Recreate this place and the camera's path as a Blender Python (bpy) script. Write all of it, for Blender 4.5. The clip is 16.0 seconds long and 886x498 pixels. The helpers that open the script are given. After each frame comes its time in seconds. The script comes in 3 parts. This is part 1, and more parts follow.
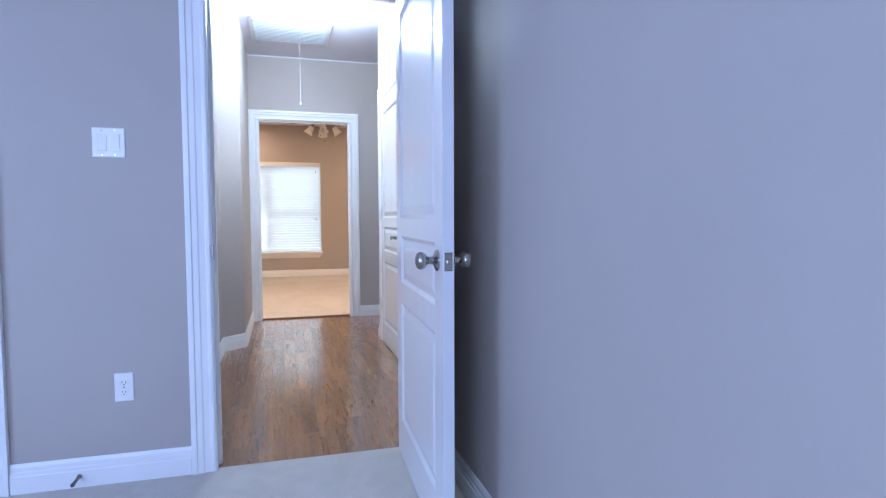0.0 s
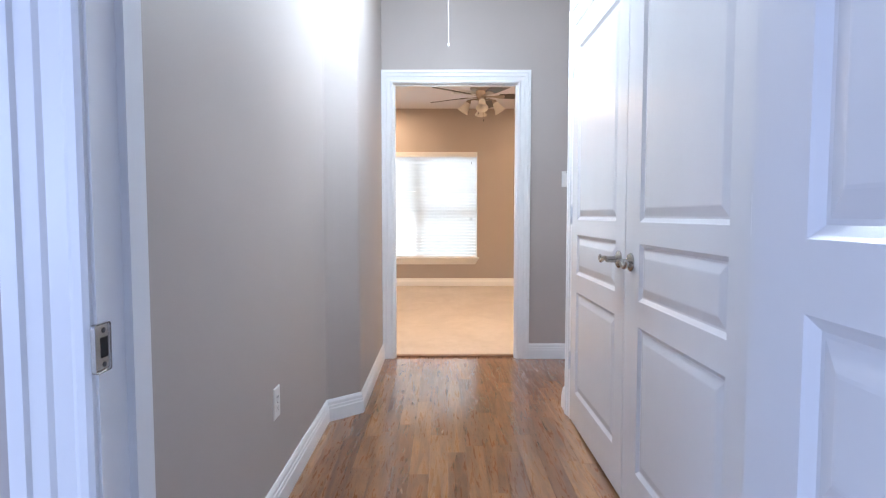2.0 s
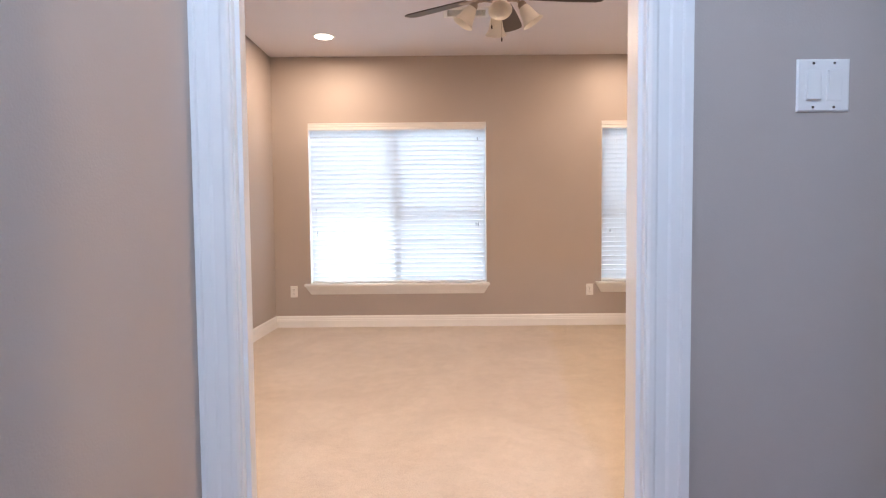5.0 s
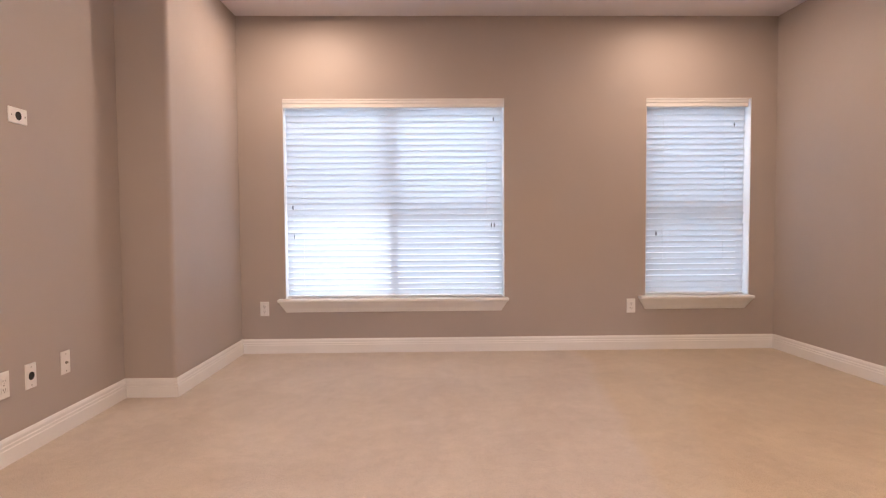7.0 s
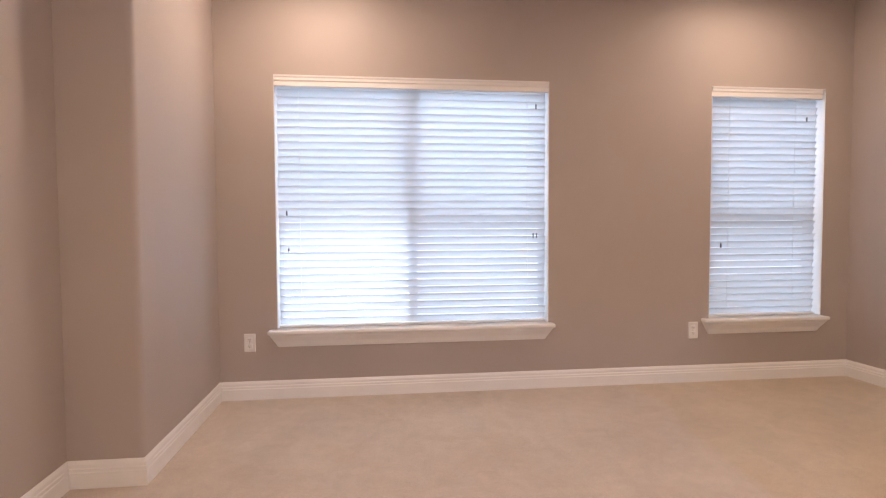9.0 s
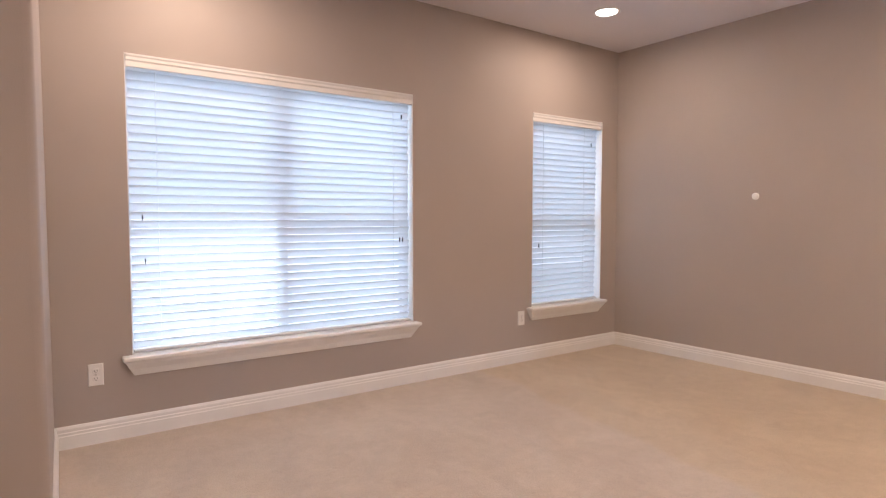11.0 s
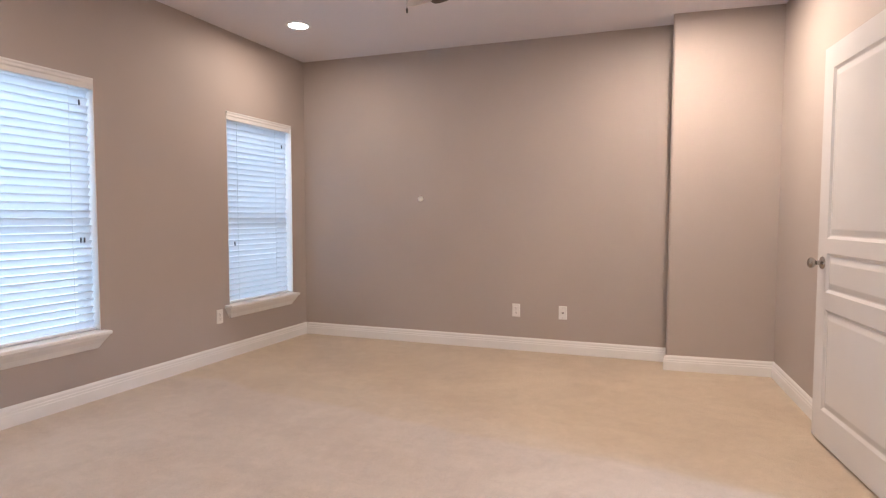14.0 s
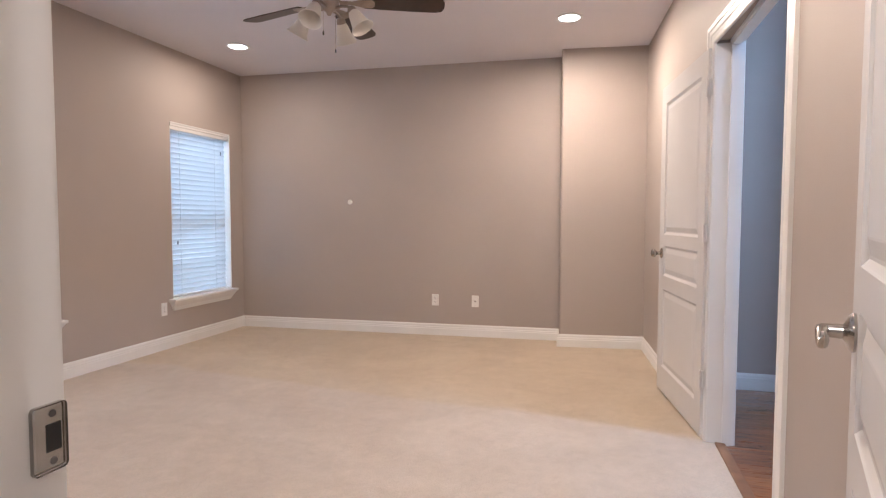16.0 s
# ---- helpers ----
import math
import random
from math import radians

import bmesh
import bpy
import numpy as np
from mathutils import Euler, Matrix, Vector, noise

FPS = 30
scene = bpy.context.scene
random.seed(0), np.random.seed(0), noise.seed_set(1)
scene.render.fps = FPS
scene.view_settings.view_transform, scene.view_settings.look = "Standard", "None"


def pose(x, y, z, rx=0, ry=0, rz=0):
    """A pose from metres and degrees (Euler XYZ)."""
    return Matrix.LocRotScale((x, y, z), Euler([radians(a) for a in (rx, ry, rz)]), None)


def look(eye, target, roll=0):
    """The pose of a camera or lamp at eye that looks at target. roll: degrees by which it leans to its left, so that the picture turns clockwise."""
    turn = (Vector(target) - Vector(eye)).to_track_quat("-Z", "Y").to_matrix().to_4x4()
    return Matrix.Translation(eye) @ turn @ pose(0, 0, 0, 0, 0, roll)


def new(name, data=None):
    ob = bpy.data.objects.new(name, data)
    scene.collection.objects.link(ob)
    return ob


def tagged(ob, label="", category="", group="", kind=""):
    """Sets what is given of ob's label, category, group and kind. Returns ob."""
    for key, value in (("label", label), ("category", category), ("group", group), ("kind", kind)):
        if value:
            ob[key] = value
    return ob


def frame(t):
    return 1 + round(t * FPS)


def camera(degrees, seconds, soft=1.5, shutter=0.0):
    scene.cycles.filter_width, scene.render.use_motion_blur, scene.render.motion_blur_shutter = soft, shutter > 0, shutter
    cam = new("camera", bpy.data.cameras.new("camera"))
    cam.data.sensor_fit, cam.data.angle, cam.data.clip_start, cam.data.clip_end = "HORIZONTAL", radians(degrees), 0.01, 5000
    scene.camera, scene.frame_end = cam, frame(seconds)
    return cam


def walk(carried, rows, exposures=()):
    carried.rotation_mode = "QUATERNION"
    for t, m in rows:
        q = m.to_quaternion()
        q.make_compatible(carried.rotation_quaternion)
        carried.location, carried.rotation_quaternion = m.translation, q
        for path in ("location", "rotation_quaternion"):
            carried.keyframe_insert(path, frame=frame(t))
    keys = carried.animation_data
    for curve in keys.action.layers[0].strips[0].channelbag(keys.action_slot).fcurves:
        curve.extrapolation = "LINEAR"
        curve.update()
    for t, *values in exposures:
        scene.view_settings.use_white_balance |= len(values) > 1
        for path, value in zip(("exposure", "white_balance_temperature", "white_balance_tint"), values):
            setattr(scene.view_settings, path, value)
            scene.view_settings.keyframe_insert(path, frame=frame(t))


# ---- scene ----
cam = camera(76.0, 16.0, soft=1.25)
PATH = [
    (0, (0.015, -0.265, 1.067), (0.556, 1.657, 0.953), -0.2),
    (0.5, (0.034, 0.097, 1.091), (0.314, 2.074, 0.976), -0.0),
    (1, (0.074, 0.556, 1.093), (0.21, 2.548, 0.976), -0.1),
    (1.5, (0.11, 1.048, 1.097), (0.122, 3.044, 0.975), -0.0),
    (2, (0.144, 1.574, 1.082), (0.147, 3.57, 0.964), 0.0),
    (2.5, (0.167, 2.09, 1.073), (0.169, 4.087, 0.954), -0.1),
    (3, (0.169, 2.598, 1.067), (0.179, 4.595, 0.954), -0.1),
    (3.5, (0.231, 3.103, 1.088), (0.227, 5.1, 0.972), -0.1),
    (4, (0.226, 3.589, 1.095), (0.225, 5.585, 0.977), -0.2),
    (4.2, (0.255, 3.808, 1.092), (0.245, 5.805, 0.977), -0.4),
    (6.3, (0.165, 5.335, 1.015), (0.194, 7.333, 0.932), -0.5),
    (6.5, (0.140, 5.430, 1.022), (0.175, 7.427, 0.937), -0.4),
    (7, (0.092, 5.640, 1.03), (0.130, 7.638, 0.946), -0.4),
    (7.5, (-0.007, 5.906, 1.049), (0.029, 7.904, 0.965), -0.3),
    (8, (-0.134, 6.176, 1.066), (-0.084, 8.174, 0.98), -0.3),
    (8.2, (-0.187, 6.278, 1.068), (-0.131, 8.276, 0.986), -0.3),
    (10.3, (-1.123, 6.69, 1.172), (-0.25, 8.486, 1.06), 0.0),
    (10.5, (-1.221, 6.705, 1.169), (-0.252, 8.451, 1.061), 0.0),
    (11, (-1.431, 6.795, 1.171), (-0.293, 8.436, 1.066), -0.0),
    (11.5, (-1.635, 6.882, 1.186), (-0.352, 8.412, 1.075), 0.1),
    (12, (-1.771, 6.878, 1.187), (-0.286, 8.214, 1.074), 0.1),
    (12.5, (-1.822, 6.851, 1.181), (-0.187, 7.997, 1.069), 0.1),
    (13, (-1.847, 6.862, 1.186), (-0.098, 7.826, 1.072), 0.1),
    (13.5, (-1.851, 6.866, 1.175), (-0.037, 7.701, 1.064), 0.1),
    (14, (-1.849, 6.817, 1.174), (0.003, 7.563, 1.062), 0.1),
    (14.5, (-1.887, 6.754, 1.18), (-0.007, 7.425, 1.066), 0.1),
    (15, (-2.013, 6.645, 1.18), (-0.121, 7.283, 1.068), 0.0),
    (15.5, (-2.23, 6.573, 1.176), (-0.325, 7.17, 1.07), 0.0),
    (16, (-2.46, 6.507, 1.163), (-0.533, 7.032, 1.06), 0.1),
]
walk(cam, [(t, look(eye, target, roll)) for t, eye, target, roll in PATH],
     [(0.0, 0.20, 6000, 10), (0.5, 0.24, 6100, 10), (1.0, 0.25, 6300, 10), (1.5, 0.28, 6800, 10), (2.0, 0.34, 6650, 10), (2.7, 0.39, 6350, 10), (4.2, 0.39, 6000, 10), (6.3, -0.02, 5950, 17), (11.0, -0.01, 5650, 14), (16.0, 0.04, 5150, 8)])

# ---- world, daylight and lamps ----
world = bpy.data.worlds.new("world")
scene.world = world
world.use_nodes = True
wn = world.node_tree
sky = wn.nodes.new("ShaderNodeTexSky")
sky.sky_type, sky.sun_disc, sky.sun_elevation, sky.sun_rotation = "NISHITA", False, radians(50), radians(200)
wn.links.new(sky.outputs[0], wn.nodes["Background"].inputs[0])
wn.nodes["Background"].inputs[1].default_value = 0.1


def area_lamp(name, m, sx, sy, watts, colour, shape="RECTANGLE", spread=180):
    data = bpy.data.lights.new(name, "AREA")
    data.shape, data.size, data.size_y, data.energy, data.color, data.spread = shape, sx, sy, watts, colour, radians(spread)
    ob = new(name, data)
    ob.matrix_world = m
    return ob


SUN = bpy.data.lights.new("sun", "SUN")
SUN.energy, SUN.angle, SUN.color = 2.0, radians(0.5), (1.0, 0.95, 0.88)
sun = new("sun", SUN)
sun.matrix_world = look((-6, -30, 45), (0, 0, 0))

WARM, COOL, DAY = (1.0, 0.70, 0.455), (0.65, 0.81, 1.0), (0.42, 0.575, 1.0)
CANS_B = [(-0.786, 9.59), (1.962, 9.588), (1.988, 6.736), (-0.8, 6.738)]
CAN_HALL, FILL_CAN = (0.235, 4.31), (-3.15, 6.7)
CEIL_B, CEIL_H = 2.684, 2.70
for (cx, cy), watts in zip(CANS_B, (16, 13, 42, 34)):
    area_lamp("can_lamp", pose(cx, cy, CEIL_B - 0.03), 0.13, 0.13, watts, WARM, "DISK")
# unseen light in the back room, added to brighten the jamb and open door
area_lamp("back_room_fill", pose(*FILL_CAN, CEIL_B - 0.03), 0.13, 0.13, 34, (1.0, 0.80, 0.62), "DISK")
HALL = bpy.data.lights.new("hall_lamp", "POINT")
HALL.energy, HALL.color, HALL.shadow_soft_size = 60, COOL, 0.06
hall_lamp = new("hall_lamp", HALL)
hall_lamp.matrix_world = pose(*CAN_HALL, CEIL_H - 0.14)
area_lamp("hall_lamp_down", pose(*CAN_HALL, CEIL_H - 0.03), 0.13, 0.13, 10, COOL, "DISK")
# skylight standing in the window openings behind the blinds, and in the study's unseen openings
area_lamp("skylight_large", pose(-0.20, 10.38, 1.25, -90), 1.74, 1.58, 17, (0.76, 0.89, 1.0))
area_lamp("skylight_small", pose(2.26, 10.38, 1.25, -90), 0.82, 1.58, 2.5, (0.84, 0.92, 1.0))
# added sky lamp outside, above both windows, grades the slats from overhead
area_lamp("skylight_high", look((0.9, 12.1, 3.3), (0.9, 10.2, 1.25)), 4.6, 1.2, 125, (0.72, 0.87, 1.0))
area_lamp("skylight_low_sash", pose(-0.65, 10.385, 0.85, -90), 0.82, 0.74, 5, (0.86, 0.95, 1.0))
area_lamp("skylight_study_west", pose(-2.98, -0.3, 1.35, 0, -90, 0), 1.5, 1.5, 66, DAY)
# fill from an unseen south opening, added to brighten the north wall
area_lamp("study_south_fill", pose(-2.0, -2.98, 1.35, 90, 0, 0), 1.5, 1.5, 80, DAY)

# ---- materials ----


def material(name):
    m = bpy.data.materials.new(name)
    m.use_nodes = True
    nt = m.node_tree
    return m, nt, nt.nodes["Principled BSDF"]


def node(nt, kind, **values):
    n = nt.nodes.new(kind)
    for k, v in values.items():
        n.inputs[k].default_value = v
    return n


def ramp(nt, fac, stops):
    r = nt.nodes.new("ShaderNodeValToRGB")
    while len(r.color_ramp.elements) < len(stops):
        r.color_ramp.elements.new(0.5)
    for e, (p, c) in zip(r.color_ramp.elements, stops):
        e.position, e.color = p, (*c, 1)
    nt.links.new(fac, r.inputs[0])
    return r.outputs[0]


def bump(nt, bsdf, height, strength, distance=0.002):
    b = node(nt, "ShaderNodeBump", Strength=strength, Distance=distance)
    nt.links.new(height, b.inputs["Height"])
    nt.links.new(b.outputs[0], bsdf.inputs["Normal"])


def noisy(name, a, b, scale, rough, bump_scale=0, bump_strength=0.0, distance=0.001, detail=4, metal=0.0, spec=0.5):
    """A surface between two close colours with a fine relief."""
    m, nt, p = material(name)
    co = nt.nodes.new("ShaderNodeTexCoord")
    n = node(nt, "ShaderNodeTexNoise", Scale=scale, Detail=detail)
    nt.links.new(co.outputs["Object"], n.inputs["Vector"])
    nt.links.new(ramp(nt, n.outputs[0], [(0.3, a), (0.7, b)]), p.inputs["Base Color"])
    p.inputs["Roughness"].default_value, p.inputs["Metallic"].default_value = rough, metal
    p.inputs["Specular IOR Level"].default_value = spec
    if bump_scale:
        n2 = node(nt, "ShaderNodeTexNoise", Scale=bump_scale, Detail=3)
        nt.links.new(co.outputs["Object"], n2.inputs["Vector"])
        bump(nt, p, n2.outputs[0], bump_strength, distance)
    return m


PAINT = noisy("taupe_paint", (0.425, 0.378, 0.348), (0.455, 0.406, 0.374), 1.2, 0.55, 220, 0.25, 0.0015, spec=0.35)
CEILING = noisy("ceiling_paint", (0.72, 0.70, 0.745), (0.76, 0.74, 0.785), 1.0, 0.75, 160, 0.3, 0.002, spec=0.3)
WHITE = noisy("white_trim_paint", (0.78, 0.78, 0.78), (0.83, 0.83, 0.83), 3.0, 0.30, 60, 0.05, 0.001)
DOOR_WHITE = noisy("white_door_paint", (0.69, 0.69, 0.70), (0.74, 0.74, 0.75), 2.0, 0.27, 90, 0.08, 0.001)
PLASTIC = noisy("white_plastic", (0.80, 0.79, 0.77), (0.84, 0.83, 0.81), 8.0, 0.35)
NICKEL = noisy("satin_nickel", (0.38, 0.36, 0.34), (0.46, 0.44, 0.41), 30, 0.22, metal=1.0)
PAINTED_HINGE = noisy("painted_hinge", (0.66, 0.66, 0.67), (0.74, 0.74, 0.75), 40, 0.38, 80, 0.1)
BLACK = noisy("black_hole", (0.012, 0.012, 0.012), (0.02, 0.02, 0.02), 9, 0.7)
DARK_CLIP = noisy("dark_cord_clip", (0.05, 0.05, 0.05), (0.09, 0.08, 0.08), 20, 0.5)
FAN_BLADE = noisy("dark_walnut_blade", (0.026, 0.016, 0.014), (0.052, 0.031, 0.026), 9, 0.33)
FAN_METAL = noisy("brushed_fan_metal", (0.34, 0.29, 0.25), (0.44, 0.38, 0.33), 24, 0.32, metal=1.0)
VINYL = noisy("white_vinyl_frame", (0.74, 0.76, 0.78), (0.80, 0.81, 0.83), 6, 0.35)
CORD = noisy("white_cord", (0.75, 0.74, 0.72), (0.82, 0.81, 0.79), 50, 0.8)
VENT_BACK = noisy("grey_vent_backing", (0.34, 0.34, 0.34), (0.42, 0.42, 0.41), 60, 0.9)


def make_carpet(name, low, high, fleck, brushed=None):
    m, nt, p = material(name)
    co = nt.nodes.new("ShaderNodeTexCoord")
    broad = node(nt, "ShaderNodeTexNoise", Scale=1.6, Detail=5, Roughness=0.6, Distortion=0.9)
    fine = node(nt, "ShaderNodeTexNoise", Scale=170, Detail=3)
    tuft = node(nt, "ShaderNodeTexVoronoi", Scale=240)
    mid = node(nt, "ShaderNodeTexNoise", Scale=14, Detail=4, Distortion=0.5)
    for n in (broad, fine, tuft, mid):
        nt.links.new(co.outputs["Object"], n.inputs["Vector"])
    # strokes of the vacuum cleaner lay the pile one way and the other
    lay = nt.nodes.new("ShaderNodeMapping")
    lay.inputs["Rotation"].default_value = (0, 0, radians(-28))
    lay.inputs["Scale"].default_value = (2.3, 1.0, 1)
    nt.links.new(co.outputs["Object"], lay.inputs[0])
    stroke = node(nt, "ShaderNodeTexNoise", Scale=1.5, Detail=3, Roughness=0.6, Distortion=1.1)
    nt.links.new(lay.outputs[0], stroke.inputs["Vector"])
    base = ramp(nt, broad.outputs[0], [(0.35, low), (0.65, high)])
    mix = nt.nodes.new("ShaderNodeMixRGB")
    mix.blend_type = "MULTIPLY"
    mix.inputs[0].default_value = 1.0
    nt.links.new(base, mix.inputs[1])
    nt.links.new(ramp(nt, fine.outputs[0], [(0.3, (fleck,) * 3), (0.7, (1, 1, 1))]), mix.inputs[2])
    mix2 = nt.nodes.new("ShaderNodeMixRGB")
    mix2.blend_type = "MULTIPLY"
    mix2.inputs[0].default_value = 1.0
    nt.links.new(mix.outputs[0], mix2.inputs[1])
    nt.links.new(ramp(nt, mid.outputs[0], [(0.38, (0.945, 0.945, 0.94)), (0.62, (1, 1, 1))]), mix2.inputs[2])
    mix3 = nt.nodes.new("ShaderNodeMixRGB")
    mix3.blend_type = "MULTIPLY"
    mix3.inputs[0].default_value = 1.0
    nt.links.new(mix2.outputs[0], mix3.inputs[1])
    nt.links.new(ramp(nt, stroke.outputs[0], [(0.42, (0.96, 0.957, 0.953)), (0.56, (1, 1, 1))]), mix3.inputs[2])
    colour = mix3.outputs[0]
    if brushed:
        # past a slanting, wavering line the carpet colour turns yellower
        turn = nt.nodes.new("ShaderNodeVectorMath")
        turn.operation = "DOT_PRODUCT"
        turn.inputs[1].default_value = (1.0, -0.12, 0.0)
        nt.links.new(co.outputs["Object"], turn.inputs[0])
        wob = node(nt, "ShaderNodeTexNoise", Scale=1.1, Detail=4)
        nt.links.new(co.outputs["Object"], wob.inputs["Vector"])
        line = nt.nodes.new("ShaderNodeMath")
        line.operation = "MULTIPLY_ADD"
        line.inputs[1].default_value = 0.35
        nt.links.new(wob.outputs[0], line.inputs[0])
        nt.links.new(turn.outputs["Value"], line.inputs[2])
        mix4 = nt.nodes.new("ShaderNodeMixRGB")
        mix4.blend_type = "MULTIPLY"
        mix4.inputs[0].default_value = 1.0
        nt.links.new(colour, mix4.inputs[1])
        nt.links.new(ramp(nt, line.outputs[0], [(0.20, (1, 1, 1)), (0.27, brushed)]), mix4.inputs[2])
        colour = mix4.outputs[0]
    nt.links.new(colour, p.inputs["Base Color"])
    p.inputs["Roughness"].default_value = 0.95
    p.inputs["Specular IOR Level"].default_value = 0.15
    p.inputs["Sheen Weight"].default_value = 0.25
    add = nt.nodes.new("ShaderNodeMath")
    nt.links.new(tuft.outputs["Distance"], add.inputs[0])
    nt.links.new(mid.outputs[0], add.inputs[1])
    bump(nt, p, add.outputs[0], 0.4, 0.006)
    return m


CARPET_B = make_carpet("beige_carpet", (0.575, 0.49, 0.41), (0.645, 0.56, 0.475), 0.84, (0.97, 0.935, 0.83))
CARPET_A = make_carpet("pale_carpet", (0.62, 0.57, 0.50), (0.70, 0.64, 0.56), 0.84)


def make_oak():
    m, nt, p = material("oak_strip")
    co = nt.nodes.new("ShaderNodeTexCoord")
    info = nt.nodes.new("ShaderNodeObjectInfo")
    shift = nt.nodes.new("ShaderNodeVectorMath")
    shift.operation = "MULTIPLY_ADD"
    shift.inputs[1].default_value = (1, 1, 1)
    nt.links.new(co.outputs["Object"], shift.inputs[0])
    spread = nt.nodes.new("ShaderNodeVectorMath")
    spread.operation = "SCALE"
    spread.inputs[0].default_value = (17.3, 41.7, 5.1)
    nt.links.new(info.outputs["Random"], spread.inputs["Scale"])
    nt.links.new(spread.outputs[0], shift.inputs[2])
    squash = nt.nodes.new("ShaderNodeMapping")
    squash.inputs["Scale"].default_value = (1.0, 0.09, 1.0)
    nt.links.new(shift.outputs[0], squash.inputs[0])
    grain = node(nt, "ShaderNodeTexNoise", Scale=52, Detail=6, Roughness=0.65, Distortion=1.2)
    figure = node(nt, "ShaderNodeTexNoise", Scale=9, Detail=3, Distortion=2.5)
    nt.links.new(squash.outputs[0], grain.inputs["Vector"])
    nt.links.new(squash.outputs[0], figure.inputs["Vector"])
    tone = ramp(nt, info.outputs["Random"], [(0.0, (0.25, 0.106, 0.043)), (0.35, (0.33, 0.148, 0.060)), (0.7, (0.37, 0.176, 0.074)), (1.0, (0.46, 0.240, 0.108))])
    mul = nt.nodes.new("ShaderNodeMixRGB")
    mul.blend_type, mul.inputs[0].default_value = "MULTIPLY", 1.0
    nt.links.new(tone, mul.inputs[1])
    nt.links.new(ramp(nt, grain.outputs[0], [(0.34, (0.60, 0.54, 0.48)), (0.58, (1, 1, 1))]), mul.inputs[2])
    mul2 = nt.nodes.new("ShaderNodeMixRGB")
    mul2.blend_type, mul2.inputs[0].default_value = "MULTIPLY", 1.0
    nt.links.new(mul.outputs[0], mul2.inputs[1])
    nt.links.new(ramp(nt, figure.outputs[0], [(0.38, (0.62, 0.55, 0.48)), (0.62, (1.05, 1.02, 0.98))]), mul2.inputs[2])
    nt.links.new(mul2.outputs[0], p.inputs["Base Color"])
    nt.links.new(ramp(nt, grain.outputs[0], [(0.3, (0.34, 0.34, 0.34)), (0.7, (0.24, 0.24, 0.24))]), p.inputs["Roughness"])
    bump(nt, p, grain.outputs[0], 0.02, 0.0003)
    p.inputs["Coat Weight"].default_value, p.inputs["Coat Roughness"].default_value = 1.0, 0.13
    return m


OAK = make_oak()


def make_slat():
    """Thin white slats that let part of the daylight through."""
    m, nt, p = material("blind_slat")
    p.inputs["Base Color"].default_value = (0.80, 0.79, 0.78, 1)
    p.inputs["Roughness"].default_value = 0.45
    t = nt.nodes.new("ShaderNodeBsdfTranslucent")
    t.inputs[0].default_value = (0.80, 0.82, 0.84, 1)
    mix = nt.nodes.new("ShaderNodeMixShader")
    mix.inputs[0].default_value = 0.62
    nt.links.new(p.outputs[0], mix.inputs[1])
    nt.links.new(t.outputs[0], mix.inputs[2])
    nt.links.new(mix.outputs[0], nt.nodes["Material Output"].inputs[0])
    return m


SLAT = make_slat()


def make_glass(name, rough=0.0, colour=(1, 1, 1)):
    m, nt, p = material(name)
    p.inputs["Base Color"].default_value = (*colour, 1)
    p.inputs["Transmission Weight"].default_value = 1.0
    p.inputs["Roughness"].default_value = rough
    p.inputs["IOR"].default_value = 1.45
    return m


GLASS = make_glass("window_glass")
FROST, _nt, _p = material("frosted_shade_glass")
_p.inputs["Base Color"].default_value = (0.80, 0.77, 0.72, 1)
_p.inputs["Roughness"].default_value = 0.35
_p.inputs["Subsurface Weight"].default_value = 0.3
_p.inputs["Subsurface Radius"].default_value = (0.02, 0.02, 0.02)


def glow(name, colour, strength):
    m, nt, p = material(name)
    p.inputs["Base Color"].default_value = (0.8, 0.8, 0.8, 1)
    p.inputs["Emission Color"].default_value = (*colour, 1)
    p.inputs["Emission Strength"].default_value = strength
    return m


LENS_WARM, LENS_COOL = glow("warm_lens", (1.0, 0.86, 0.68), 14), glow("cool_lens", (0.95, 0.98, 1.0), 16)


def make_outdoors():
    """Bright hazy daylight with pale greenery low down, far outside the windows."""
    m, nt, p = material("outdoors")
    co = nt.nodes.new("ShaderNodeTexCoord")
    n = node(nt, "ShaderNodeTexNoise", Scale=1.3, Detail=5)
    nt.links.new(co.outputs["Object"], n.inputs["Vector"])
    e = nt.nodes.new("ShaderNodeEmission")
    nt.links.new(ramp(nt, n.outputs[0], [(0.35, (0.55, 0.72, 0.80)), (0.6, (0.85, 0.94, 1.0))]), e.inputs[0])
    e.inputs[1].default_value = 2.2
    nt.links.new(e.outputs[0], nt.nodes["Material Output"].inputs[0])
    return m


OUTDOORS = make_outdoors()

# ---- mesh helpers ----


def box(bm, x0, x1, y0, y1, z0, z1):
    v = [bm.verts.new((x, y, z)) for x in (x0, x1) for y in (y0, y1) for z in (z0, z1)]
    for f in ((0, 1, 3, 2), (4, 6, 7, 5), (0, 4, 5, 1), (2, 3, 7, 6), (0, 2, 6, 4), (1, 5, 7, 3)):
        bm.faces.new([v[i] for i in f])
    return bm


def soft_box(x0, x1, y0, y1, z0, z1, r=0.003, segments=2):
    bm = box(bmesh.new(), x0, x1, y0, y1, z0, z1)
    bmesh.ops.bevel(bm, geom=bm.edges[:], offset=r, segments=segments, affect="EDGES", profile=0.5)
    return bm


def prism(bm, poly, z0, z1):
    low, high = [bm.verts.new((x, y, z0)) for x, y in poly], [bm.verts.new((x, y, z1)) for x, y in poly]
    bm.faces.new(low[::-1])
    bm.faces.new(high)
    for i in range(len(poly)):
        j = (i + 1) % len(poly)
        bm.faces.new((low[i], low[j], high[j], high[i]))
    return bm


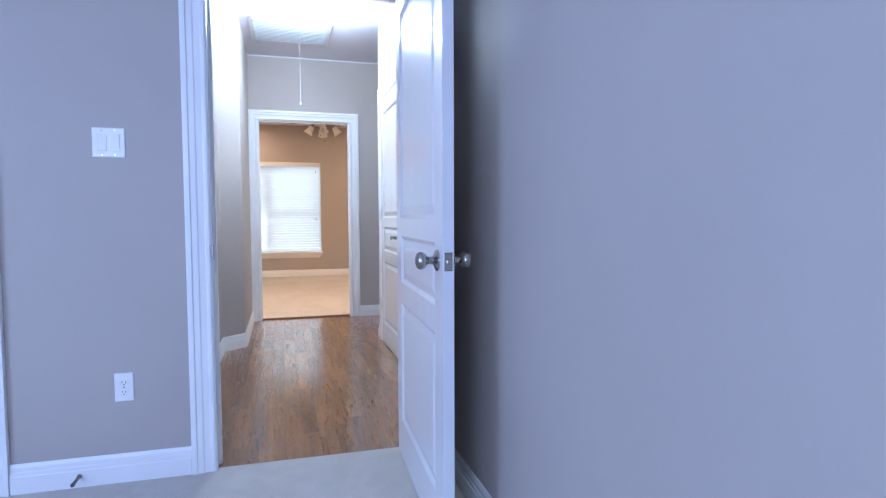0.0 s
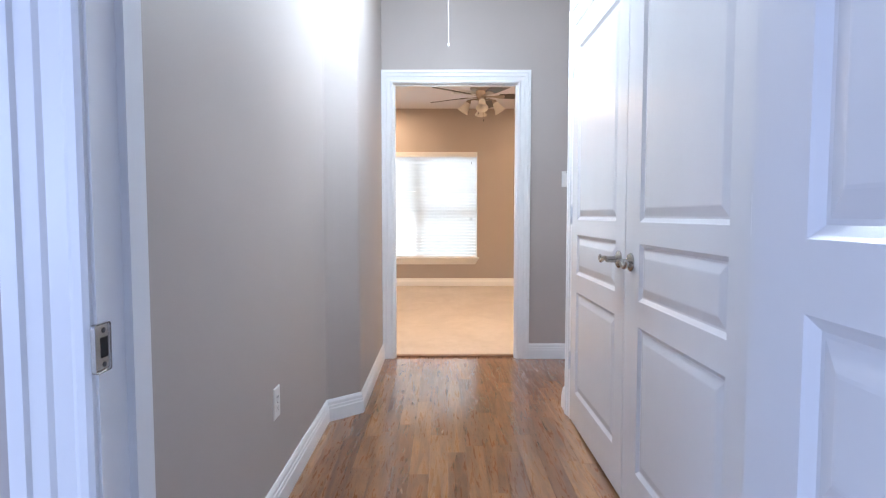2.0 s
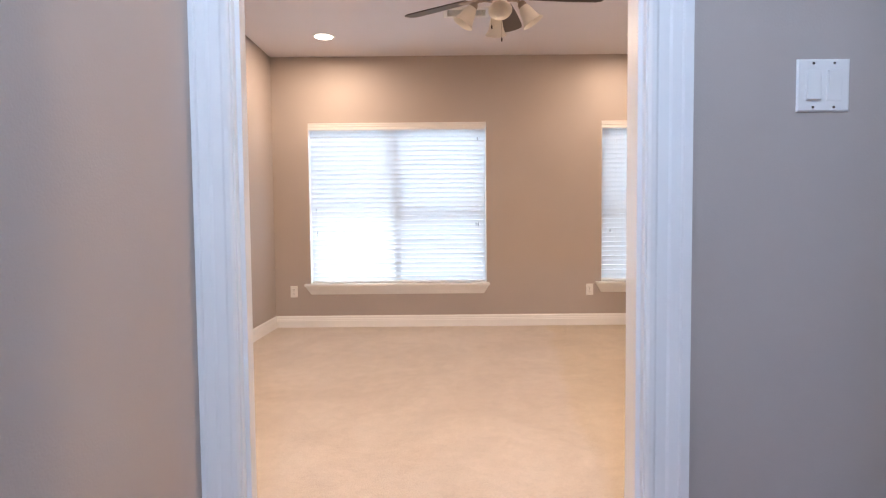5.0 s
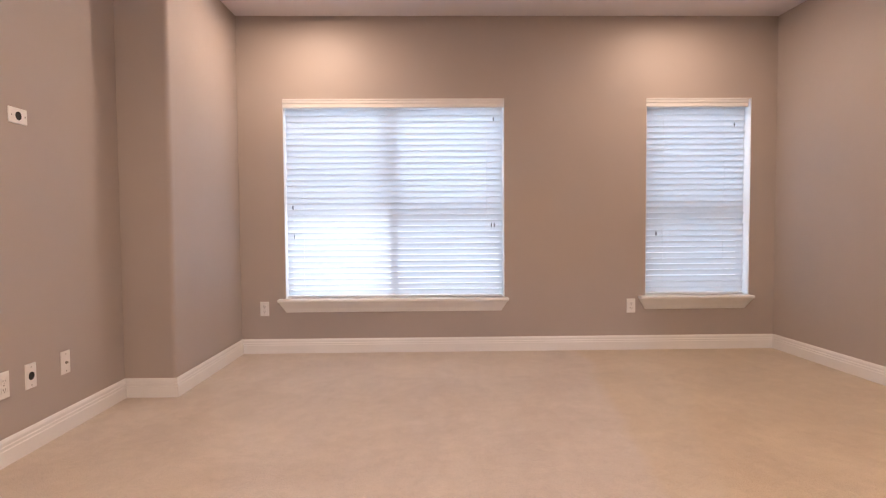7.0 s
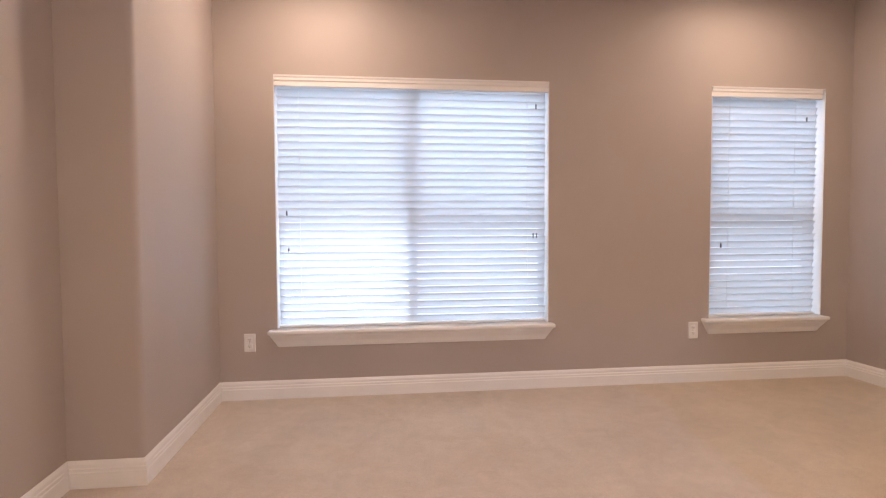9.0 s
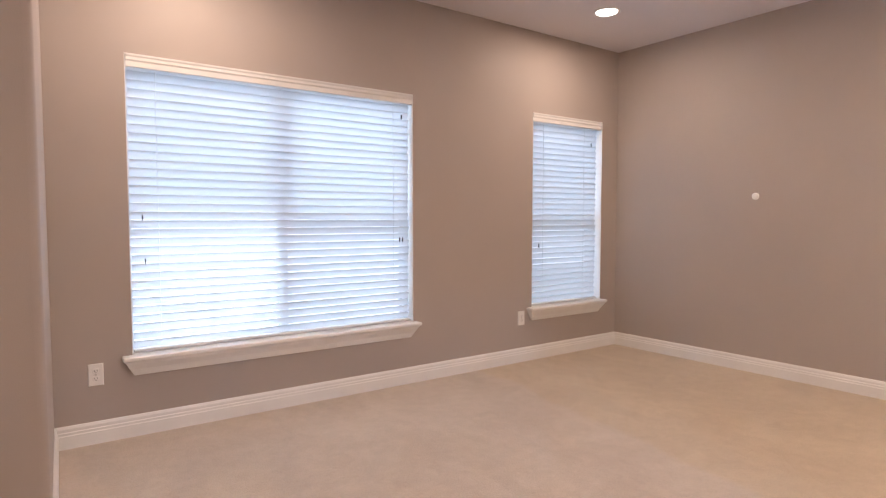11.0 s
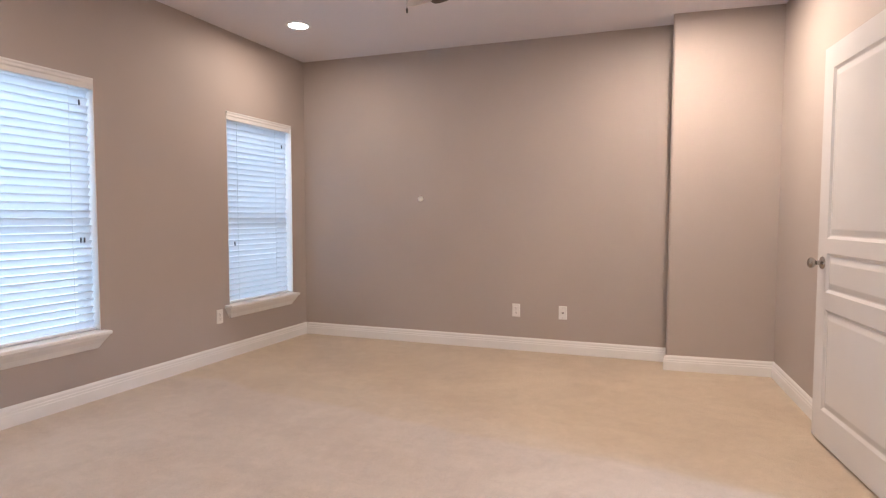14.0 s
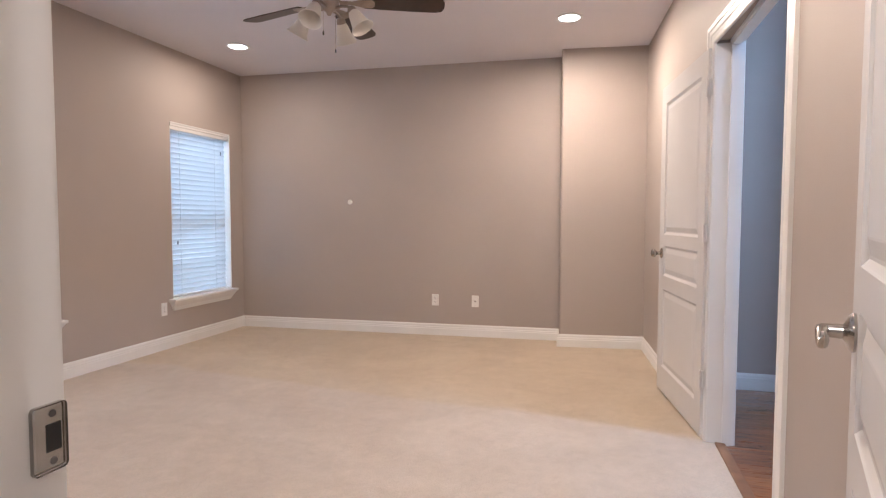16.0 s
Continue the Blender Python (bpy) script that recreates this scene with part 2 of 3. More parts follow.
def rounded(poly, radii, steps=5):
    """The outline with the corners named in radii (index: radius) rounded."""
    out = []
    n = len(poly)
    for i, p in enumerate(poly):
        r = radii.get(i)
        if not r:
            out.append(p)
            continue
        p, a, b = Vector(p), Vector(poly[i - 1]), Vector(poly[(i + 1) % n])
        s, e = p + (a - p).normalized() * r, p + (b - p).normalized() * r
        for k in range(steps + 1):
            t = k / steps
            q = s * (1 - t) ** 2 + p * 2 * t * (1 - t) + e * t * t
            out.append((q.x, q.y))
    return out


def lathe(bm, profile, n=24, m=None):
    rings = []
    for r, z in profile:
        rings.append([bm.verts.new((max(r, 1e-5) * math.cos(2 * math.pi * k / n), max(r, 1e-5) * math.sin(2 * math.pi * k / n), z)) for k in range(n)])
    for a, b in zip(rings, rings[1:]):
        for k in range(n):
            bm.faces.new((a[k], a[(k + 1) % n], b[(k + 1) % n], b[k]))
    bm.faces.new(rings[0][::-1])
    bm.faces.new(rings[-1])
    if m:
        bmesh.ops.transform(bm, matrix=m, verts=[v for ring in rings for v in ring])
    return bm


def tube(bm, points, radii, n=10):
    """A round bar along a line of points."""
    rings = []
    pts = [Vector(p) for p in points]
    for i, p in enumerate(pts):
        d = (pts[min(i + 1, len(pts) - 1)] - pts[max(i - 1, 0)]).normalized()
        a = d.orthogonal().normalized() if i == 0 else (prev - d * prev.dot(d)).normalized()
        prev = a
        b = d.cross(a)
        r = radii[i] if isinstance(radii, (list, tuple)) else radii
        rings.append([bm.verts.new(p + a * r * math.cos(2 * math.pi * k / n) + b * r * math.sin(2 * math.pi * k / n)) for k in range(n)])
    for a, b in zip(rings, rings[1:]):
        for k in range(n):
            bm.faces.new((a[k], a[(k + 1) % n], b[(k + 1) % n], b[k]))
    bm.faces.new(rings[0][::-1])
    bm.faces.new(rings[-1])
    return bm


def mitred(path, profile, place, only=None):
    """Runs a moulding's profile (offset to the left of the path, height) along a flat path with mitred corners; only: one straight of it."""
    pts = [Vector(p) for p in path]
    dirs = [(b - a).normalized() for a, b in zip(pts, pts[1:])]
    rows = []
    for i, p in enumerate(pts):
        d0, d1 = dirs[max(i - 1, 0)], dirs[min(i, len(dirs) - 1)]
        n0, n1 = Vector((-d0.y, d0.x)), Vector((-d1.y, d1.x))
        n = (n0 + n1).normalized()
        n = n / max(n.dot(n1), 0.2)
        rows.append([place(p.x + n.x * o, p.y + n.y * o, h) for o, h in profile])
    bm = bmesh.new()
    rows = rows if only is None else rows[only:only + 2]
    vs = [[bm.verts.new(q) for q in r] for r in rows]
    k = len(profile)
    for a, b in zip(vs, vs[1:]):
        for i in range(k):
            bm.faces.new((a[i], a[(i + 1) % k], b[(i + 1) % k], b[i]))
    bm.faces.new(vs[0])
    bm.faces.new(vs[-1][::-1])
    return bm


def mesh(name, bm, mat, smooth=False):
    bmesh.ops.recalc_face_normals(bm, faces=bm.faces[:])
    me = bpy.data.meshes.new(name)
    bm.to_mesh(me)
    bm.free()
    me.materials.append(mat)
    if smooth:
        for p in me.polygons:
            p.use_smooth = True
        me.set_sharp_from_angle(angle=radians(40))
    return me


def part(name, bm, mat, parent, label="", smooth=False, m=None):
    ob = new(name, mesh(name, bm, mat, smooth))
    ob.parent = parent
    if m:
        ob.matrix_basis = m
    return tagged(ob, label)


def structure(name, bm, mat, label, category, smooth=False):
    return tagged(new(name, mesh(name, bm, mat, smooth)), label, category, kind="structure")


def thing(name, m, label, category, group="", kind=""):
    ob = new(name)
    ob.empty_display_size = 0.1
    ob.matrix_world = m
    return tagged(ob, label, category, group, kind)


# ---- floors, walls, ceilings ----
DOOR_H = 2.05
AX0, AX1 = -0.270, 0.580
S = "structure"

# study (start of the walk)
structure("floor_study", box(bmesh.new(), -3.12, 0.80, -3.12, 2.272, -0.1, 0.0), CARPET_A, "pale cut-pile carpet in the study", "carpet")
structure("ceiling_study", box(bmesh.new(), -3.12, 0.80, -3.12, 2.31, CEIL_H, CEIL_H + 0.1), CEILING, "painted drywall ceiling of the study", "ceiling")
bm = box(bmesh.new(), -3.12, -1.927, 2.25, 2.37, 0, CEIL_H)
box(bm, -1.927, -1.097, 2.25, 2.37, DOOR_H + 0.02, CEIL_H)
box(bm, -1.097, AX0 - 0.02, 2.25, 2.37, 0, CEIL_H)
box(bm, AX0 - 0.02, AX1 + 0.02, 2.25, 2.37, DOOR_H + 0.02, CEIL_H)
box(bm, AX1 + 0.02, 0.68, 2.25, 2.37, 0, CEIL_H)
structure("wall_study_north", bm, PAINT, "smooth painted wall between study and hall with two doorways", "wall")
structure("wall_study_east", box(bmesh.new(), 0.68, 0.80, -3.12, 2.37, 0, CEIL_H), PAINT, "plain lavender-lit painted wall beside the open door", "wall")
# the opening in this wall is unseen, added for the south fill
bm = box(bmesh.new(), -3.12, -2.8, -3.12, -3.0, 0, CEIL_H)
box(bm, -1.2, 0.68, -3.12, -3.0, 0, CEIL_H)
box(bm, -2.8, -1.2, -3.12, -3.0, 0, 0.55)
box(bm, -2.8, -1.2, -3.12, -3.0, 2.15, CEIL_H)
structure("wall_study_south", bm, PAINT, "painted study wall with an unseen window opening", "wall")
bm = box(bmesh.new(), -3.12, -3.0, -3.0, -1.1, 0, CEIL_H)
box(bm, -3.12, -3.0, 0.5, 2.25, 0, CEIL_H)
box(bm, -3.12, -3.0, -1.1, 0.5, 0, 0.55)
box(bm, -3.12, -3.0, -1.1, 0.5, 2.15, CEIL_H)
structure("wall_study_west", bm, PAINT, "painted study wall with an unseen window opening", "wall")
structure("closet_back_wall", box(bmesh.new(), -2.3, -0.70, 2.75, 2.85, 0, CEIL_H), PAINT, "plain wall behind the closed closet door", "wall")

# hall
L1, L2 = -0.463, -0.303
poly = rounded([(L1, 2.37), (L1, 4.50), (L2, 4.64), (L2, 5.82), (-0.70, 5.82), (-0.70, 2.37)], {1: 0.018, 2: 0.018})
structure("wall_hall_west", prism(bmesh.new(), poly, 0, CEIL_H), PAINT, "grey painted hall wall with a shallow angled jog", "wall", True)
CX = 0.835
bm = box(bmesh.new(), CX, CX + 0.12, 2.37, 2.775, 0, CEIL_H)
box(bm, CX, CX + 0.12, 2.775, 4.545, DOOR_H + 0.02, CEIL_H)
prism(bm, rounded([(CX, 4.545), (CX + 0.12, 4.545), (1.92, 5.14), (1.92, 5.26), (1.80, 5.26), (1.28, 4.98), (CX, 4.73)], {6: 0.02}), 0, CEIL_H)
structure("wall_hall_east", bm, PAINT, "grey painted hall wall round the double closet doors", "wall")
structure("closet_wall", box(bmesh.new(), 1.55, 1.65, 2.37, 4.9, 0, CEIL_H), PAINT, "plain wall at the back of the closet", "wall")
structure("closet_end_wall", box(bmesh.new(), 0.94, 1.55, 2.37, 2.45, 0, CEIL_H), PAINT, "plain side wall of the closet", "wall")
structure("wall_hall_recess", box(bmesh.new(), 1.80, 1.92, 5.26, 5.82, 0, CEIL_H), PAINT, "grey painted wall at the end of the hall recess", "wall")
structure("ceiling_hall", box(bmesh.new(), -0.70, 1.92, 2.31, 5.90, CEIL_H, CEIL_H + 0.1), CEILING, "painted drywall ceiling of the hall", "ceiling")
oak_floor = structure("floor_hall", box(bmesh.new(), -0.70, 1.92, 2.272, 5.90, -0.1, -0.006), BLACK, "polished brown oak strip floor in the hall", "floor")

# bedroom
structure("floor_bedroom", box(bmesh.new(), -2.19, 3.22, 5.872, 10.40, -0.1, 0.008), CARPET_B, "beige cut-pile carpet with brushed marks in the bedroom", "carpet")
structure("ceiling_bedroom", box(bmesh.new(), -2.19, 3.22, 5.83, 10.40, CEIL_B, CEIL_B + 0.1), CEILING, "painted drywall ceiling of the bedroom", "ceiling")
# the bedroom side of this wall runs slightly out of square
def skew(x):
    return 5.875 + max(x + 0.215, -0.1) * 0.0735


HX0, HX1 = -0.215, 0.70
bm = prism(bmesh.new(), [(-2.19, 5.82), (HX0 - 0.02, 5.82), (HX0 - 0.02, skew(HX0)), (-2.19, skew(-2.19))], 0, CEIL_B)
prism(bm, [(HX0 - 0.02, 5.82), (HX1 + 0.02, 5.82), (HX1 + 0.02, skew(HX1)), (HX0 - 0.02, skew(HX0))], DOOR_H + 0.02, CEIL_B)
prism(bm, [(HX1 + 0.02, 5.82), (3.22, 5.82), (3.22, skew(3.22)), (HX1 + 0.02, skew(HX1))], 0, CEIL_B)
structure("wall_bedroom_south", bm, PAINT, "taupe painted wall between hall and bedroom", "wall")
WY = 10.2
W1, W2 = (-1.088, 0.675), (1.819, 2.672)
WZ0, WZ1 = 0.436, 2.038
bm = box(bmesh.new(), -2.19, W1[0], WY, WY + 0.2, 0, CEIL_B)
box(bm, W1[1], W2[0], WY, WY + 0.2, 0, CEIL_B)
box(bm, W2[1], 3.22, WY, WY + 0.2, 0, CEIL_B)
for a, b in (W1, W2):
    box(bm, a, b, WY, WY + 0.2, 0, WZ0)
    box(bm, a, b, WY, WY + 0.2, WZ1, CEIL_B)
structure("wall_bedroom_north", bm, PAINT, "taupe painted wall with two blind-covered windows", "wall")


def east_x(y):
    return 2.879 + (WY - y) * 0.0455


EY = 6.837   # where the boxed-out corner begins
structure("wall_bedroom_east", prism(bmesh.new(), [(east_x(EY), EY), (3.22, EY), (3.22, WY), (east_x(WY), WY)], 0, CEIL_B), PAINT, "plain taupe painted wall", "wall")
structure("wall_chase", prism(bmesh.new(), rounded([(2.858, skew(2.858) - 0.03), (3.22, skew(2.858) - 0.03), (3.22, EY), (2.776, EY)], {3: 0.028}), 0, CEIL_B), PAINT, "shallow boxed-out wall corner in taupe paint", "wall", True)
poly = rounded([(-1.756, 7.513), (-1.762, 9.051), (-1.455, 9.05), (-1.442, WY), (-2.19, WY), (-2.19, 7.513)], {2: 0.03, 0: 0.03})
structure("wall_bedroom_west", prism(bmesh.new(), poly, 0, CEIL_B), PAINT, "taupe painted wall with a boxed-out chase", "wall", True)
BX = -2.070
BY0, BY1 = 6.25, 6.968
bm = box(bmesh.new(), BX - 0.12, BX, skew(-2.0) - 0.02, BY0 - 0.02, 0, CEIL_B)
box(bm, BX - 0.12, BX, BY0 - 0.02, BY1 + 0.02, DOOR_H + 0.02, CEIL_B)
box(bm, BX - 0.12, BX, BY1 + 0.02, 7.513, 0, CEIL_B)
structure("wall_bedroom_alcove", bm, PAINT, "taupe painted wall round the second doorway", "wall")

# plain room behind the second doorway
structure("floor_back_room", box(bmesh.new(), -4.3, -2.19, 5.3, 8.3, -0.1, 0.004), CARPET_B, "plain beige carpet behind the second doorway", "carpet")
structure("ceiling_back_room", box(bmesh.new(), -4.3, -2.19, 5.3, 8.3, CEIL_B, CEIL_B + 0.1), CEILING, "plain ceiling behind the second doorway", "ceiling")
bm = box(bmesh.new(), -4.4, -4.3, 5.2, 8.4, 0, CEIL_B)
box(bm, -4.3, -2.19, 5.2, 5.3, 0, CEIL_B)
box(bm, -4.3, -2.19, 8.3, 8.4, 0, CEIL_B)
box(bm, -2.19, -2.07, 5.2, 5.82, 0, CEIL_B)
box(bm, -2.25, -2.19, 7.5, 8.3, 0, CEIL_B)
structure("wall_back_room", bm, PAINT, "plain walls closing the room behind the second doorway", "wall")

# outside
structure("backdrop", box(bmesh.new(), -14, 18, 22, 22.1, -3, 12), OUTDOORS, "bright hazy garden daylight outside the windows", "backdrop")
structure("ground", box(bmesh.new(), -60, 60, 10.9, 120, -0.6, -0.5), noisy("lawn", (0.05, 0.07, 0.03), (0.09, 0.11, 0.05), 6, 0.9), "dry lawn outside the windows", "ground")

# ---- trim ----
BASE = [(0, 0), (0.016, 0), (0.016, 0.066), (0.013, 0.070), (0.013, 0.082), (0.0095, 0.086), (0.0095, 0.101), (0.004, 0.115), (0, 0.115)]
CASE = [(0, 0), (0, 0.009), (0.006, 0.013), (0.016, 0.013), (0.022, 0.010), (0.044, 0.012), (0.050, 0.016), (0.070, 0.017), (0.074, 0.022), (0.094, 0.022), (0.094, 0)]


def baseboard(path, floor_z=0.0):
    for i in range(len(path) - 1):
        structure("baseboard", mitred(path, BASE, lambda a, b, h: (a, b, h + floor_z), i), WHITE, "white stepped wooden baseboard along the wall", "baseboard")


# walked so that the room lies to the left
baseboard([(AX0 - 0.10, 2.25), (-1.018, 2.25)])
baseboard([(-2.01, 2.25), (-3.0, 2.25), (-3.0, -3.0), (0.68, -3.0), (0.68, 2.25), (0.678, 2.25)])
baseboard([(L2, 5.80), (L2, 4.64), (L1, 4.50), (L1, 2.37), (AX0 - 0.11, 2.37)])
baseboard([(0.68, 2.37), (CX, 2.37), (CX, 2.69)])
baseboard([(CX, 4.63), (CX, 4.73), (1.28, 4.98), (1.80, 5.26), (1.80, 5.82), (0.80, 5.82)])
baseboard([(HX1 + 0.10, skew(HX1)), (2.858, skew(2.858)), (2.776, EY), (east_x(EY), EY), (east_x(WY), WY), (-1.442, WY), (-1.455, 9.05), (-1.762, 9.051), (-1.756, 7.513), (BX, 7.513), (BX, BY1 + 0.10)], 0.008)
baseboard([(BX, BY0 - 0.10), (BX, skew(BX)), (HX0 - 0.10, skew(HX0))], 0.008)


def doorway(name, a0, a1, depth0, depth1, place, sides, label, z0=0.0, stop=None, first=None):
    """A door frame: two jambs and a head across the wall, door stops, and mitred casing on the given sides (depth, outward sign)."""
    fr = thing(name, Matrix.Identity(4), label, "door frame", kind=S)
    lo, hi = min(depth0, depth1), max(depth0, depth1)

    def board(p0, p1, d0, d1, q0, q1, nm):
        bm = bmesh.new()
        (xa, ya, za), (xb, yb, zb) = place(p0, q0, d0), place(p1, q1, d1)
        box(bm, min(xa, xb), max(xa, xb), min(ya, yb), max(ya, yb), min(za, zb), max(za, zb))
        part(nm, bm, WHITE, fr)

    board(a0 - 0.02, a0, lo - 0.002, (first or hi) + 0.002, z0, DOOR_H, "jamb")
    board(a1, a1 + 0.02, lo - 0.002, hi + 0.002, z0, DOOR_H, "jamb")
    board(a0 - 0.02, a1 + 0.02, lo - 0.002, (first or hi) + 0.002, DOOR_H, DOOR_H + 0.02, "head")
    if stop is not None:
        board(a0, a0 + 0.011, stop - 0.018, stop + 0.018, z0, DOOR_H - 0.011, "stop")
        board(a1 - 0.011, a1, stop - 0.018, stop + 0.018, z0, DOOR_H - 0.011, "stop")
        board(a0, a1, stop - 0.018, stop + 0.018, DOOR_H - 0.011, DOOR_H, "stop")
    r = 0.004
    for depth, sign in sides:
        path = [(a0 - r, z0), (a0 - r, DOOR_H + r), (a1 + r, DOOR_H + r), (a1 + r, z0)]
        for i in range(3):
            part("casing", mitred(path, CASE, lambda a, b, h: place(a, b, depth + sign * h), i), WHITE, fr)
    return fr


on_y = lambda a, z, d: (a, d, z)
on_x = lambda a, z, d: (d, a, z)
frame_study = doorway("door_frame_1", AX0, AX1, 2.25, 2.37, on_y, [(2.25, -1), (2.37, 1)], "white moulded door frame between study and hall", stop=2.325)
doorway("door_frame_2", -1.907, -1.117, 2.25, 2.37, on_y, [(2.25, -1)], "white moulded frame round the closed study closet door", stop=2.325)
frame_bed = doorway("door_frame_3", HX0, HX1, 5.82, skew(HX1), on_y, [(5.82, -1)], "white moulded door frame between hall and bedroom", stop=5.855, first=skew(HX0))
frame_closet = doorway("door_frame_4", 2.795, 4.525, CX, CX + 0.12, on_x, [(CX, -1)], "white moulded frame round the double closet doors", stop=CX + 0.065)
frame_back = doorway("door_frame_5", BY0, BY1, BX - 0.12, BX, on_x, [(BX, 1), (BX - 0.12, -1)], "white moulded door frame of the second bedroom doorway", 0.006, stop=BX - 0.088)
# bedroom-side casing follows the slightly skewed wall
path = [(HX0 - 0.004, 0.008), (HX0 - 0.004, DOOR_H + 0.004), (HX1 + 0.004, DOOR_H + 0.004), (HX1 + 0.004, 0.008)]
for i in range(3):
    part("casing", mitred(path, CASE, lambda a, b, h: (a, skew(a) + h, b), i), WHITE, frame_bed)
structure("threshold", soft_box(HX0, HX1, 5.855, 5.905, -0.006, 0.014, 0.005), noisy("dark_oak_threshold", (0.17, 0.085, 0.045), (0.26, 0.14, 0.075), 14, 0.4), "brown oak threshold strip between boards and carpet", "threshold")

# ---- doors ----


def panel_mesh(x0, x1, z0, z1, thick):
    """A raised panel, alike on both faces: a sunk moulding, a groove and a raised field."""
    bm = bmesh.new()
    rings = [(0.0, 0.0), (0.004, 0.003), (0.014, 0.0095), (0.020, 0.0095), (0.046, 0.0030), (0.050, 0.0025)]
    for s in (-1, 1):
        loops = []
        for inset, sink in rings:
            y = s * (thick / 2 - sink)
            loops.append([bm.verts.new(p) for p in ((x0 + inset, y, z0 + inset), (x1 - inset, y, z0 + inset), (x1 - inset, y, z1 - inset), (x0 + inset, y, z1 - inset))])
        for a, b in zip(loops, loops[1:]):
            for k in range(4):
                bm.faces.new((a[k], a[(k + 1) % 4], b[(k + 1) % 4], b[k]))
        bm.faces.new(loops[-1])
    return bm


def hinge_bm(h=0.09):
    bm = bmesh.new()
    for i in range(5):
        z = -h / 2 + h * i / 5
        lathe(bm, [(0.0062, z + 0.0004), (0.0062, z + h / 5 - 0.0004)], 12)
    lathe(bm, [(0.004, -h / 2 - 0.004), (0.004, h / 2 + 0.004)], 10)
    return bm


def door(name, m, width, label, knob="", knob_sides=(-1, 1), hinge_side=-1, hinges=True, mid=(0.786, 0.985), hinge_mat=None, lever_dir=1, lock_stile=None, lever_z=0.915):
    """A three-panel door: its hinge edge at x = 0, leaf along +x, faces at -y and +y."""
    t, h = 0.035, 2.03
    d = thing(name, m, label, "door", kind=S)
    st = 0.108
    ls = lock_stile or st
    rows = [(0.178, 0.697), mid, (1.059, h - 0.115)]
    bm = bmesh.new()
    box(bm, 0, st, -t / 2, t / 2, 0.012, h)
    box(bm, width - ls, width, -t / 2, t / 2, 0.012, h)
    part("stile_frame", bm, DOOR_WHITE, d)
    bm = bmesh.new()
    for a, b in ((0.012, rows[0][0]), (rows[0][1], rows[1][0]), (rows[1][1], rows[2][0]), (rows[2][1], h)):
        box(bm, st, width - ls, -t / 2, t / 2, a, b)
    part("rail_frame", bm, DOOR_WHITE, d)
    for a, b in rows:
        part("panel", panel_mesh(st, width - ls, a, b, t), DOOR_WHITE, d)
    if hinges:
        for z in (0.32, 1.085, 1.83):
            hg = part("hinge", hinge_bm(), hinge_mat or PAINTED_HINGE, d, "white-painted butt hinge", True, pose(-0.004, hinge_side * (t / 2 + 0.004), z))
            part("leaf_plate", box(bmesh.new(), 0.0028, 0.0044, min(-hinge_side * 0.034, -hinge_side * 0.003), max(-hinge_side * 0.034, -hinge_side * 0.003), -0.045, 0.045), hinge_mat or PAINTED_HINGE, hg)
    kx, kz = width - 0.065, 0.932 if knob == "knob" else lever_z
    for s in knob_sides:
        base = Matrix.Translation((kx, s * t / 2, kz)) @ Matrix.Rotation(radians(-90 * s), 4, "X")
        if knob == "knob":
            hd = part("door_knob", lathe(bmesh.new(), [(0.0, 0), (0.033, 0), (0.0335, 0.003), (0.030, 0.007), (0.018, 0.011), (0.0125, 0.016), (0.0115, 0.030), (0.016, 0.036), (0.024, 0.042), (0.0275, 0.050), (0.027, 0.058), (0.022, 0.065), (0.012, 0.069), (0, 0.070)], 28, base), NICKEL, d, "round satin nickel door knob", True)
        elif knob == "lever":
            hd = part("lever_handle", lathe(bmesh.new(), [(0.0, 0), (0.033, 0), (0.0335, 0.004), (0.030, 0.009), (0.020, 0.013), (0.0125, 0.018), (0.0115, 0.050), (0, 0.052)], 28, base), NICKEL, d, "satin nickel lever handle with a curled tip", True)
            y = s * (t / 2 + 0.046)
            pts = [(kx + lever_dir * u, y + s * 0.004 * math.sin(u * 30), kz + w) for u, w in ((-0.011, 0.0), (0.0, 0.001), (0.018, 0.004), (0.038, 0.004), (0.058, -0.006), (0.074, -0.011), (0.086, -0.008), (0.094, -0.001), (0.096, 0.006), (0.091, 0.010))]
            part("lever", tube(bmesh.new(), pts, [0.009, 0.0105, 0.010, 0.009, 0.0085, 0.008, 0.0075, 0.007, 0.0065, 0.005], 12), NICKEL, hd, "", True)
    if knob:
        lp = part("latch_plate", soft_box(width - 0.0005, width + 0.0012, -0.0125, 0.0125, kz - 0.028, kz + 0.028, 0.0006, 1), NICKEL, d, "nickel latch plate in the door edge")
        part("latch_bolt", soft_box(width + 0.0012, width + 0.009, -0.007, 0.007, kz - 0.007, kz + 0.007, 0.003), NICKEL, lp)
    return d


def heading(p, q, z=0.0):
    return Matrix.Translation((p[0], p[1], z)) @ Matrix.Rotation(math.atan2(q[1] - p[1], q[0] - p[0]), 4, "Z")


# study door, open against the wall beside it; closed closet door in the same wall
door("door_1", heading((0.523, 2.236), (0.488, 1.355)), 0.88, "white three-panel door standing open into the study", "knob", hinge_side=1)
door("door_2", pose(-1.126, 2.268, 0, 0, 0, 180), 0.775, "closed white three-panel closet door in the study", "knob", (1,), hinge_side=1)
# double closet doors in the hall
door("door_3", pose(CX + 0.002, 4.522, 0, 0, 0, -90), 0.859, "closed white three-panel closet door with lever handle", "lever", (-1,), lever_dir=-1, lock_stile=0.115)
